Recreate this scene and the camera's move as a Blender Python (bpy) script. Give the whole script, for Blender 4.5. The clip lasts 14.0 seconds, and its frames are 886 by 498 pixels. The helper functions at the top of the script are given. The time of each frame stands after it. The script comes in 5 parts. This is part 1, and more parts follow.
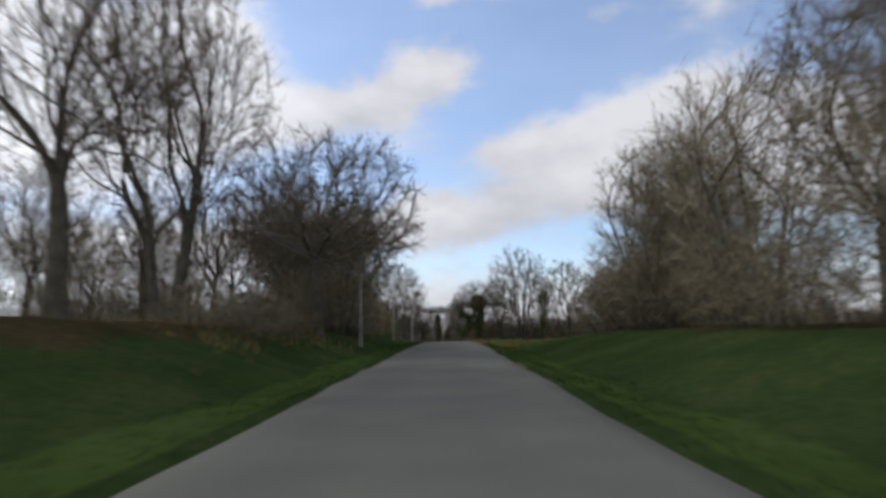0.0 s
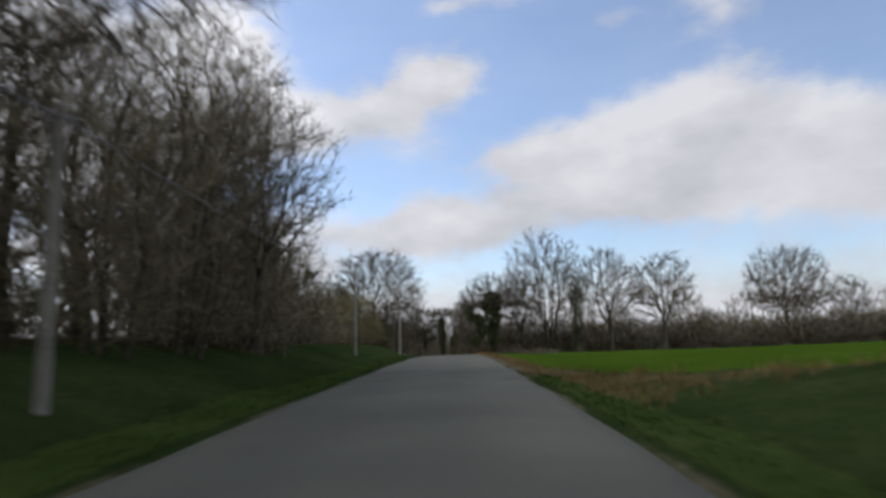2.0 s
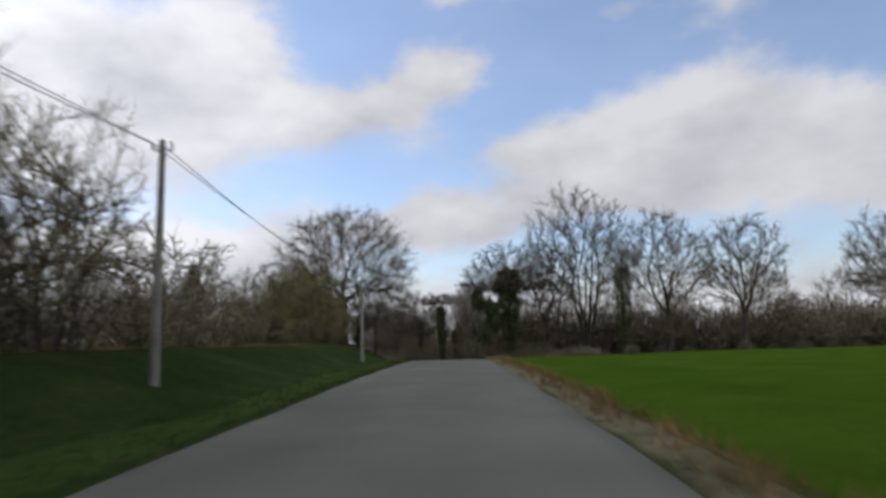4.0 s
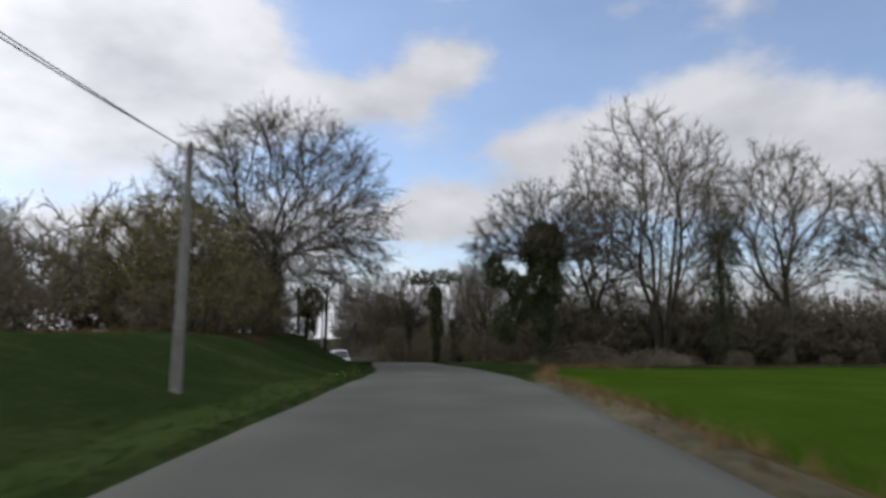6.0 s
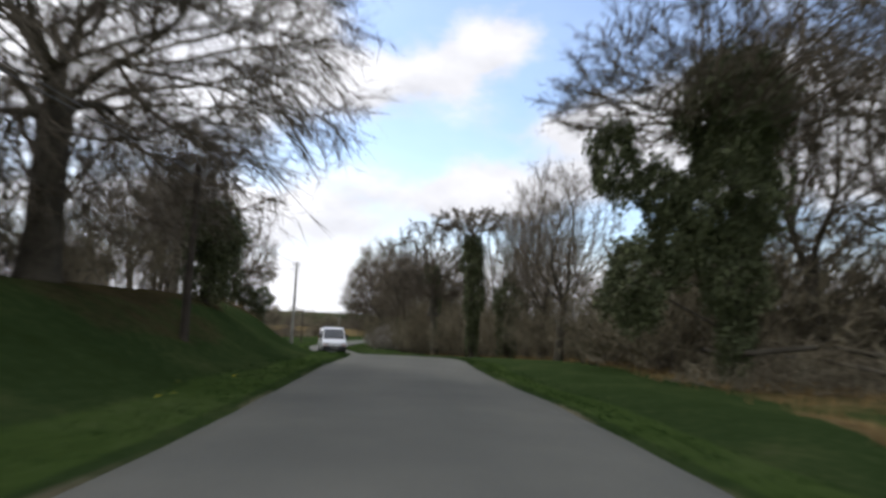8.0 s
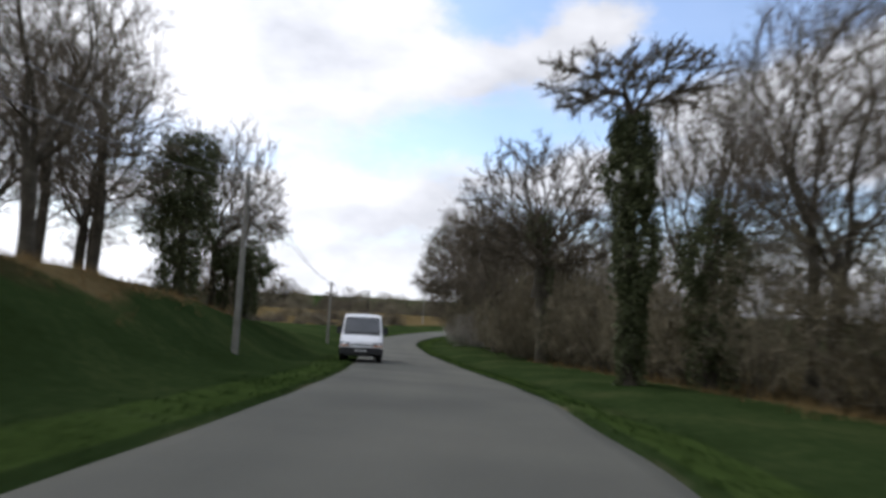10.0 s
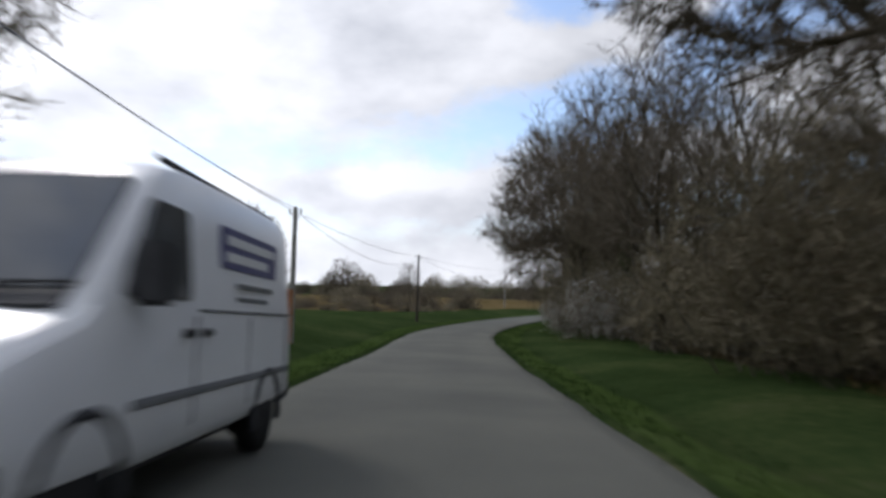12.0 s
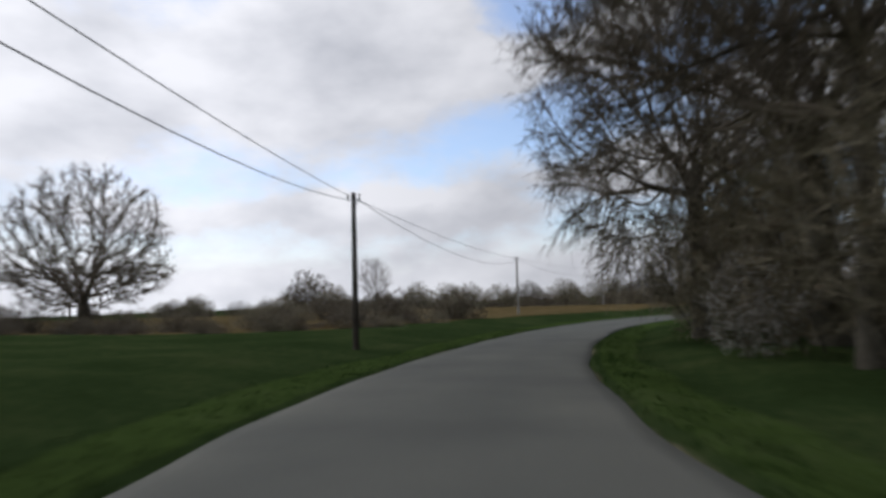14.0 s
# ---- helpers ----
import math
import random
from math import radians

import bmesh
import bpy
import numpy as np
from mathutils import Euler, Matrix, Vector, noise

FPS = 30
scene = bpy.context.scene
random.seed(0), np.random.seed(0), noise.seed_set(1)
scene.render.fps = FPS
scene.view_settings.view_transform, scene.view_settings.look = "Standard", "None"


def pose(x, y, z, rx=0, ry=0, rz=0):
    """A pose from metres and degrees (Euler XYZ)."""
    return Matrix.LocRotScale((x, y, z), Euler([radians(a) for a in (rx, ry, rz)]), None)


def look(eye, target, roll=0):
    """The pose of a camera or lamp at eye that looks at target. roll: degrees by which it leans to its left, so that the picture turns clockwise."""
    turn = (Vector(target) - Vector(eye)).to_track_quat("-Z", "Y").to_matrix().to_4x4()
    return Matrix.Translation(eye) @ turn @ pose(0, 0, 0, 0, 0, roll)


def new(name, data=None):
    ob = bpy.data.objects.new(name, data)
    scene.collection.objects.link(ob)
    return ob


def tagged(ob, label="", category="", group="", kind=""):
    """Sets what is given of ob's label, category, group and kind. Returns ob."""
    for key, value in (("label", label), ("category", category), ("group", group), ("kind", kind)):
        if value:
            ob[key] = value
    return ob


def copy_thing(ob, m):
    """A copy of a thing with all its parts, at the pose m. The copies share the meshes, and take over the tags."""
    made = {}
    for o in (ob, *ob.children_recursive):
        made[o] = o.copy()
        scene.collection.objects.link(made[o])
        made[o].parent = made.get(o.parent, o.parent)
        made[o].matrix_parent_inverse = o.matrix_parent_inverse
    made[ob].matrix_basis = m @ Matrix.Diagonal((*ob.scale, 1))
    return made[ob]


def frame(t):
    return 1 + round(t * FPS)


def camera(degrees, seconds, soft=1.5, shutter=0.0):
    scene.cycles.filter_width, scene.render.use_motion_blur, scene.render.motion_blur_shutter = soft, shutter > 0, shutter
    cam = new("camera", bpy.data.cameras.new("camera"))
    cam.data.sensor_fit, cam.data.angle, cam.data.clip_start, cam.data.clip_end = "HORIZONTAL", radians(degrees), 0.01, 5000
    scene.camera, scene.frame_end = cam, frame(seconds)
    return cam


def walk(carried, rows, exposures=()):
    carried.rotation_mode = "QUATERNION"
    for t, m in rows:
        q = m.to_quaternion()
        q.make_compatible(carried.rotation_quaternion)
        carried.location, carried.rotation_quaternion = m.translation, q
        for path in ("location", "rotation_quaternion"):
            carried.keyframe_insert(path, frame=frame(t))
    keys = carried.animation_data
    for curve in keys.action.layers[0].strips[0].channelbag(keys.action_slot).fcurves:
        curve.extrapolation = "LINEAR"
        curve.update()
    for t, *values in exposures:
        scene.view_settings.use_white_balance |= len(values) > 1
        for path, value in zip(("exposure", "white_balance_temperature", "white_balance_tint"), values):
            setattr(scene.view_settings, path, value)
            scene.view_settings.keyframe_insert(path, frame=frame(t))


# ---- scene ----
cam = camera(67.0, 14.0, soft=3.2, shutter=0.5)
PATH = [
    (0.0, pose(0.000, 0.000, 1.270, 98.05, 1.81, 0.03)),
    (0.5, pose(0.196, 7.878, 1.425, 98.06, 1.63, -0.01)),
    (1.0, pose(0.338, 15.428, 1.609, 98.24, 1.64, 0.04)),
    (1.5, pose(0.472, 23.745, 1.729, 98.69, 1.80, 0.29)),
    (2.0, pose(0.784, 31.074, 1.941, 98.64, 1.93, 0.80)),
    (2.5, pose(0.881, 38.292, 2.167, 98.55, 1.69, 1.07)),
    (3.0, pose(1.203, 45.709, 2.300, 98.53, 2.14, 1.41)),
    (5.5, pose(0.750, 81.241, 2.722, 97.45, 1.01, 0.27)),
    (6.0, pose(0.580, 88.484, 2.712, 97.49, -0.10, 0.70)),
    (6.5, pose(0.597, 95.230, 2.695, 97.21, -0.95, 1.32)),
    (7.0, pose(0.665, 102.247, 2.717, 96.41, -2.29, 2.05)),
    (7.5, pose(0.461, 108.865, 2.678, 95.99, -2.22, 2.73)),
    (8.0, pose(0.096, 115.740, 2.497, 95.68, -2.40, 3.97)),
    (8.2, pose(-0.073, 118.547, 2.414, 95.51, -2.04, 4.58)),
    (10.3, pose(-3.022, 145.907, 1.833, 94.11, -3.50, 14.03)),
    (10.5, pose(-3.661, 148.894, 1.679, 93.97, -3.79, 14.72)),
    (11.0, pose(-5.398, 155.866, 1.262, 93.34, -3.48, 15.80)),
    (11.5, pose(-7.083, 162.461, 0.780, 93.18, -2.21, 17.42)),
    (12.0, pose(-9.250, 169.636, 0.292, 93.13, -1.00, 19.79)),
    (12.5, pose(-11.726, 176.386, -0.132, 93.48, -0.11, 20.64)),
    (13.0, pose(-14.171, 183.466, -0.514, 93.76, 1.15, 20.71)),
    (13.5, pose(-16.616, 190.629, -0.855, 94.07, 1.76, 20.05)),
    (14.0, pose(-18.989, 198.061, -1.058, 94.46, 2.08, 18.61)),
]
walk(cam, PATH, exposures=[(0.0, 0.18, 6350, 13), (0.9, 0.38, 6350, 13), (1.6, 0.20, 6350, 13), (3.0, 0.10, 6380, 13), (5.5, 0.02, 6330, 13), (6.5, 0.20, 6380, 13), (7.5, 0.54, 6450, 13), (8.2, 0.66, 6420, 13), (10.5, 0.38, 6240, 13), (11.5, 0.30, 6220, 13), (12.0, 0.20, 6220, 13), (12.6, -0.04, 6260, 13), (14.0, -0.12, 6280, 13)])

# ---------------------------------------------------------------- world and sun
SUN_AZ, SUN_EL = 60.0, 42.0          # degrees to the left of the first heading, and above the horizon
world = bpy.data.worlds.new("sky")
scene.world = world
world.use_nodes = True
wt = world.node_tree
wt.nodes.clear()


def wnode(kind):
    return wt.nodes.new(kind)


def wmath(op, a, b=None, clamp=False):
    n = wnode("ShaderNodeMath")
    n.operation = op
    n.use_clamp = clamp
    for i, v in enumerate((a, b)):
        if v is None:
            continue
        if isinstance(v, (int, float)):
            n.inputs[i].default_value = v
        else:
            wt.links.new(v, n.inputs[i])
    return n.outputs[0]


def wnoise(vec, scale, detail, rough=0.55):
    n = wnode("ShaderNodeTexNoise")
    n.inputs["Scale"].default_value, n.inputs["Detail"].default_value = scale, detail
    n.inputs["Roughness"].default_value = rough
    wt.links.new(vec, n.inputs["Vector"])
    return n.outputs["Fac"]


def build_sky():
    sky = wnode("ShaderNodeTexSky")
    sky.sky_type = "NISHITA"
    sky.sun_disc = False
    sky.sun_elevation, sky.sun_rotation = radians(SUN_EL), radians(-SUN_AZ)
    sky.air_density, sky.dust_density, sky.ozone_density = 1.0, 0.5, 2.5
    blue = wnode("ShaderNodeVectorMath")
    blue.operation = "SCALE"
    blue.inputs["Scale"].default_value = 0.15
    wt.links.new(sky.outputs[0], blue.inputs[0])

    coord = wnode("ShaderNodeTexCoord").outputs["Generated"]
    sep = wnode("ShaderNodeSeparateXYZ")
    wt.links.new(coord, sep.inputs[0])
    x, y, z = sep.outputs
    az = wmath("MULTIPLY", wmath("ARCTAN2", wmath("MULTIPLY", x, -1.0), y), 57.29578)
    el = wmath("MULTIPLY", wmath("ARCSINE", z), 57.29578)
    flat = wnode("ShaderNodeCombineXYZ")
    wt.links.new(wmath("MULTIPLY", az, 0.1), flat.inputs[0])
    wt.links.new(wmath("MULTIPLY", el, 0.19), flat.inputs[1])
    flat = flat.outputs[0]
    # ragged outlines: the banks are looked up at places shifted by drifting noise
    az_w = wmath("ADD", az, wmath("MULTIPLY", wmath("SUBTRACT", wnoise(flat, 1.5, 6.0, 0.6), 0.5), 7.0))
    el_w = wmath("ADD", el, wmath("MULTIPLY", wmath("SUBTRACT", wnoise(coord, 9.0, 5.0, 0.6), 0.5), 4.0))
    # cumulus banks: azimuth, elevation, half width, half height, thickness
    banks = [(30, 19.5, 12.5, 8.0, 1.2), (19.5, 23.5, 4.5, 5.5, 0.9), (12, 19.2, 5.0, 2.5, 1.0), (1.0, 22.6, 4.0, 2.5, 1.05), (5.6, 20.2, 3.0, 1.7, 0.75), (3.0, 17.8, 3.4, 2.6, 0.42),
             (-8, 16.2, 5.0, 2.1, 1.0), (-16.5, 16.6, 6.0, 3.2, 1.05), (-23.5, 19.6, 5.0, 3.2, 0.62), (-30, 15.2, 8.0, 3.2, 1.1), (-12, 12.2, 13, 2.0, 0.85), (-34, 11, 14, 2.4, 0.8),
             (1.2, 10.2, 5.2, 1.9, 1.1), (11, 10.6, 5, 1.4, 0.5), (-3, 28.8, 6, 1.2, 0.6), (-24, 26.4, 4.5, 2.0, 0.55), (-15.5, 26.6, 2.4, 1.0, 0.4), (20, 7.8, 8.5, 1.9, 1.2),
             (29, 8.4, 5, 1.3, 0.5), (48, 16, 8, 7, 0.75), (41, 7.6, 7, 1.2, 0.6), (62, 18, 12, 10, 1.0), (0, 0.0, 140, 6.2, 0.95)]
    field = shade = None
    for a, e, ha, he, w in banks:
        da = wmath("DIVIDE", wmath("SUBTRACT", az_w, float(a)), float(ha))
        de = wmath("DIVIDE", wmath("SUBTRACT", el_w, float(e)), float(he))
        d2 = wmath("ADD", wmath("MULTIPLY", da, da), wmath("MULTIPLY", de, de))
        f = wmath("MULTIPLY", wmath("EXPONENT", wmath("MULTIPLY", d2, -0.95)), float(w))
        g = wmath("MULTIPLY", f, de) if he < 6 else None
        field = f if field is None else wmath("ADD", field, f)
        if g is not None:
            shade = g if shade is None else wmath("ADD", shade, g)
    field = wmath("MULTIPLY", wmath("SUBTRACT", field, 0.40), 1.25)
    # the rest of the dome: broken cloud everywhere that the banks do not reach
    drift = wnoise(coord, 2.6, 6.0)
    far = wmath("MAXIMUM", wmath("SUBTRACT", wmath("MULTIPLY", wmath("ABSOLUTE", wmath("SUBTRACT", az, 10.0)), 1 / 60.0), 1.0), wmath("SUBTRACT", wmath("MULTIPLY", el, 1 / 36.0), 1.0))
    broken = wmath("MINIMUM", wmath("MULTIPLY", wmath("SUBTRACT", drift, 0.44), 5.0), wmath("MULTIPLY", far, 6.0))
    field = wmath("MAXIMUM", field, broken)
    fine = wmath("SUBTRACT", wnoise(flat, 3.2, 7.0, 0.58), 0.5)
    field = wmath("ADD", field, wmath("MULTIPLY", fine, 0.7))
    mask = wnode("ShaderNodeMapRange")
    mask.interpolation_type = "SMOOTHSTEP"
    mask.inputs["From Min"].default_value, mask.inputs["From Max"].default_value = -0.30, 0.50
    mask.inputs["To Min"].default_value = 0.16
    wt.links.new(field, mask.inputs["Value"])
    # cloud tone: bright heads, greyer bellies
    soft = wmath("SUBTRACT", wnoise(flat, 0.9, 5.0, 0.5), 0.5)
    tone = wnode("ShaderNodeMapRange")
    tone.inputs["From Min"].default_value, tone.inputs["From Max"].default_value = -0.52, 0.20
    wt.links.new(wmath("ADD", wmath("MULTIPLY", shade, 0.34), wmath("MULTIPLY", soft, 1.6)), tone.inputs["Value"])
    col = wnode("ShaderNodeMix")
    col.data_type = "RGBA"
    wt.links.new(tone.outputs[0], col.inputs[0])
    col.inputs[6].default_value = (0.51, 0.53, 0.57, 1)
    col.inputs[7].default_value = (0.90, 0.91, 0.93, 1)
    glow = wnode("ShaderNodeMapRange")          # clouds nearer the sun are brighter
    glow.interpolation_type = "SMOOTHSTEP"
    for key, v in (("From Min", -5.0), ("From Max", 45.0), ("To Min", 0.74), ("To Max", 1.14)):
        glow.inputs[key].default_value = v
    wt.links.new(az, glow.inputs["Value"])
    lit = wnode("ShaderNodeVectorMath")
    lit.operation = "SCALE"
    wt.links.new(col.outputs[2], lit.inputs[0])
    wt.links.new(glow.outputs[0], lit.inputs["Scale"])
    mix = wnode("ShaderNodeMix")
    mix.data_type = "RGBA"
    wt.links.new(mask.outputs[0], mix.inputs[0])
    wt.links.new(blue.outputs[0], mix.inputs[6])
    wt.links.new(lit.outputs[0], mix.inputs[7])
    bg = wnode("ShaderNodeBackground")
    bg.inputs["Strength"].default_value = 1.0
    wt.links.new(mix.outputs[2], bg.inputs["Color"])
    out = wnode("ShaderNodeOutputWorld")
    wt.links.new(bg.outputs[0], out.inputs[0])


build_sky()
sun_data = bpy.data.lights.new("sun", "SUN")
sun_data.energy, sun_data.angle, sun_data.color = 1.0, radians(14), (1.0, 0.95, 0.88)
sun = new("sun", sun_data)
a, e = radians(SUN_AZ), radians(SUN_EL)
sun.matrix_world = look((0, 0, 60), (60 * math.sin(a) * math.cos(e), -60 * math.cos(a) * math.cos(e), 60 - 60 * math.sin(e)))

# ---------------------------------------------------------------- materials


def material(name, ramp, scale=3.0, detail=5.0, rough=0.85, fine=40.0, fine_amount=0.25, bump=0.0, bump_scale=60.0, metal=0.0,
             per_object=0.0, island=0.0, spec=0.3, hue=0.0):
    """A surface whose colour runs over ramp by noise at two scales, with relief."""
    m = bpy.data.materials.new(name)
    m.use_nodes = True
    t = m.node_tree
    b = t.nodes["Principled BSDF"]
    b.inputs["Roughness"].default_value, b.inputs["Metallic"].default_value = rough, metal
    b.inputs["Specular IOR Level"].default_value = spec
    co = t.nodes.new("ShaderNodeTexCoord").outputs["Object"]

    def nz(s, d):
        n = t.nodes.new("ShaderNodeTexNoise")
        n.inputs["Scale"].default_value, n.inputs["Detail"].default_value = s, d
        t.links.new(co, n.inputs["Vector"])
        return n.outputs["Fac"]

    def mth(op, p, q):
        n = t.nodes.new("ShaderNodeMath")
        n.operation = op
        for i, v in enumerate((p, q)):
            if isinstance(v, (int, float)):
                n.inputs[i].default_value = v
            else:
                t.links.new(v, n.inputs[i])
        return n.outputs[0]

    f = mth("ADD", nz(scale, detail), mth("MULTIPLY", mth("SUBTRACT", nz(fine, 4.0), 0.5), fine_amount))
    if per_object:
        r = t.nodes.new("ShaderNodeObjectInfo").outputs["Random"]
        f = mth("ADD", f, mth("MULTIPLY", mth("SUBTRACT", r, 0.5), per_object))
    if island:
        r = t.nodes.new("ShaderNodeNewGeometry").outputs["Random Per Island"]
        f = mth("ADD", f, mth("MULTIPLY", mth("SUBTRACT", r, 0.5), island))
    cr = t.nodes.new("ShaderNodeValToRGB")
    e = cr.color_ramp.elements
    while len(e) < len(ramp):
        e.new(0.5)
    for k, (pos, c) in enumerate(ramp):
        e[k].position, e[k].color = pos, (*c, 1)
    t.links.new(f, cr.inputs["Fac"])
    t.links.new(cr.outputs["Color"], b.inputs["Base Color"])
    if bump:
        bp = t.nodes.new("ShaderNodeBump")
        bp.inputs["Strength"].default_value, bp.inputs["Distance"].default_value = bump, 0.02
        t.links.new(nz(bump_scale, 6.0), bp.inputs["Height"])
        t.links.new(bp.outputs["Normal"], b.inputs["Normal"])
    return m


ASPHALT = material("asphalt", [(0.3, (0.109, 0.110, 0.096)), (0.5, (0.127, 0.128, 0.110)), (0.7, (0.147, 0.146, 0.124))], 0.35, 6, 0.9, 30, 0.35, 0.6, 90, spec=0.06)


def wheel_tracks(m):
    """Worn wheel tracks along the road: smoother and a little bluer than the rest."""
    t = m.node_tree
    b = t.nodes["Principled BSDF"]
    src = b.inputs["Base Color"].links[0].from_socket
    at = t.nodes.new("ShaderNodeAttribute")
    at.attribute_name = "across"
    w = t.nodes.new("ShaderNodeValToRGB")
    e = w.color_ramp.elements
    for pos, v in ((0.2, 0.9), (0.42, 0.25), (0.62, 0.8), (0.8, 0.0)):
        e.new(pos).color = (v, v, v, 1)
    e[0].color, e[-1].color = (0.0, 0.0, 0.0, 1), (0.1, 0.1, 0.1, 1)
    k = t.nodes.new("ShaderNodeMath")
    k.operation = "MULTIPLY_ADD"
    k.inputs[1].default_value, k.inputs[2].default_value = 0.5, 0.5
    t.links.new(at.outputs["Fac"], k.inputs[0])
    t.links.new(k.outputs[0], w.inputs["Fac"])
    f = t.nodes.new("ShaderNodeMath")
    f.operation = "MULTIPLY"
    f.inputs[1].default_value = 0.55
    t.links.new(w.outputs["Color"], f.inputs[0])
    mx = t.nodes.new("ShaderNodeMix")
    mx.data_type, mx.blend_type = "RGBA", "MULTIPLY"
    t.links.new(f.outputs[0], mx.inputs[0])
    t.links.new(src, mx.inputs[6])
    mx.inputs[7].default_value = (0.80, 0.81, 0.83, 1)
    t.links.new(mx.outputs[2], b.inputs["Base Color"])


wheel_tracks(ASPHALT)
GRASS_BLADE = material("grass_blade", [(0.2, (0.020, 0.040, 0.009)), (0.5, (0.029, 0.056, 0.014)), (0.78, (0.042, 0.069, 0.021)), (0.99, (0.076, 0.074, 0.036))], 0.4, 5, 0.9, 9, 0.3, island=0.25, spec=0.02)
DRY = material("dry_grass", [(0.25, (0.125, 0.086, 0.035)), (0.5, (0.213, 0.144, 0.060)), (0.75, (0.300, 0.207, 0.095))], 0.5, 5, 0.95, 12, 0.5, island=0.4, spec=0.1)
BARK = material("bark", [(0.25, (0.041, 0.036, 0.026)), (0.5, (0.080, 0.070, 0.052)), (0.75, (0.129, 0.118, 0.089))], 2.0, 6, 0.95, 26, 0.5, 0.8, 40, per_object=0.2, spec=0.15)
TWIG = material("twig", [(0.2, (0.074, 0.062, 0.043)), (0.5, (0.132, 0.110, 0.079)), (0.85, (0.206, 0.177, 0.131))], 0.7, 4, 0.9, 12, 0.3, per_object=0.3, spec=0.2)
# pale cut brush; on distant crowns the lighter colour stands in for haze
TWIG_PALE_HAZE = material("pale_hazed_twig", [(0.2, (0.12, 0.10, 0.065)), (0.5, (0.19, 0.165, 0.11)), (0.85, (0.26, 0.23, 0.16))], 0.7, 4, 0.9, 12, 0.3, per_object=0.4, spec=0.2)
TWIG_RED = material("twig_brown", [(0.2, (0.115, 0.099, 0.064)), (0.5, (0.205, 0.176, 0.115)), (0.85, (0.320, 0.282, 0.192))], 0.7, 4, 0.9, 12, 0.3, per_object=0.3, spec=0.2)
BUD = material("spring_bud", [(0.2, (0.170, 0.158, 0.042)), (0.5, (0.260, 0.240, 0.072)), (0.85, (0.350, 0.325, 0.115))], 0.9, 4, 0.8, 12, 0.3, island=0.4, spec=0.2)
IVY = material("ivy_leaf", [(0.15, (0.048, 0.055, 0.025)), (0.5, (0.085, 0.099, 0.046)), (0.85, (0.134, 0.149, 0.071))], 0.8, 4, 0.75, 12, 0.3, island=0.5, spec=0.2)
DEADLEAF = material("dead_leaf", [(0.15, (0.042, 0.031, 0.020)), (0.5, (0.087, 0.064, 0.039)), (0.85, (0.154, 0.115, 0.070))], 0.8, 4, 0.9, 12, 0.3, island=0.5, spec=0.1)
BLOSSOM = material("blossom", [(0.15, (0.42, 0.40, 0.36)), (0.6, (0.68, 0.67, 0.62)), (0.9, (0.80, 0.80, 0.76))], 1.2, 4, 0.8, 12, 0.3, island=0.4, spec=0.2)
POLE_WOOD = material("pole_wood", [(0.25, (0.16, 0.15, 0.125)), (0.5, (0.25, 0.24, 0.21)), (0.75, (0.34, 0.33, 0.29))], 1.5, 5, 0.9, 20, 0.5, 0.5, 50, per_object=0.15, spec=0.15)
POLE_DARK = material("creosoted_wood", [(0.25, (0.030, 0.025, 0.020)), (0.5, (0.055, 0.046, 0.036)), (0.75, (0.085, 0.072, 0.056))], 1.5, 5, 0.9, 20, 0.5, 0.5, 50, spec=0.15)
STEEL = material("galvanised_steel", [(0.3, (0.28, 0.29, 0.30)), (0.7, (0.45, 0.46, 0.47))], 6, 4, 0.45, 40, 0.3, metal=0.8)
CERAMIC = material("insulator", [(0.3, (0.20, 0.20, 0.19)), (0.7, (0.34, 0.33, 0.31))], 8, 3, 0.25, 30, 0.2, spec=0.5)
CABLE = material("cable", [(0.3, (0.10, 0.10, 0.105)), (0.7, (0.17, 0.17, 0.175))], 2, 3, 0.6, 20, 0.2)



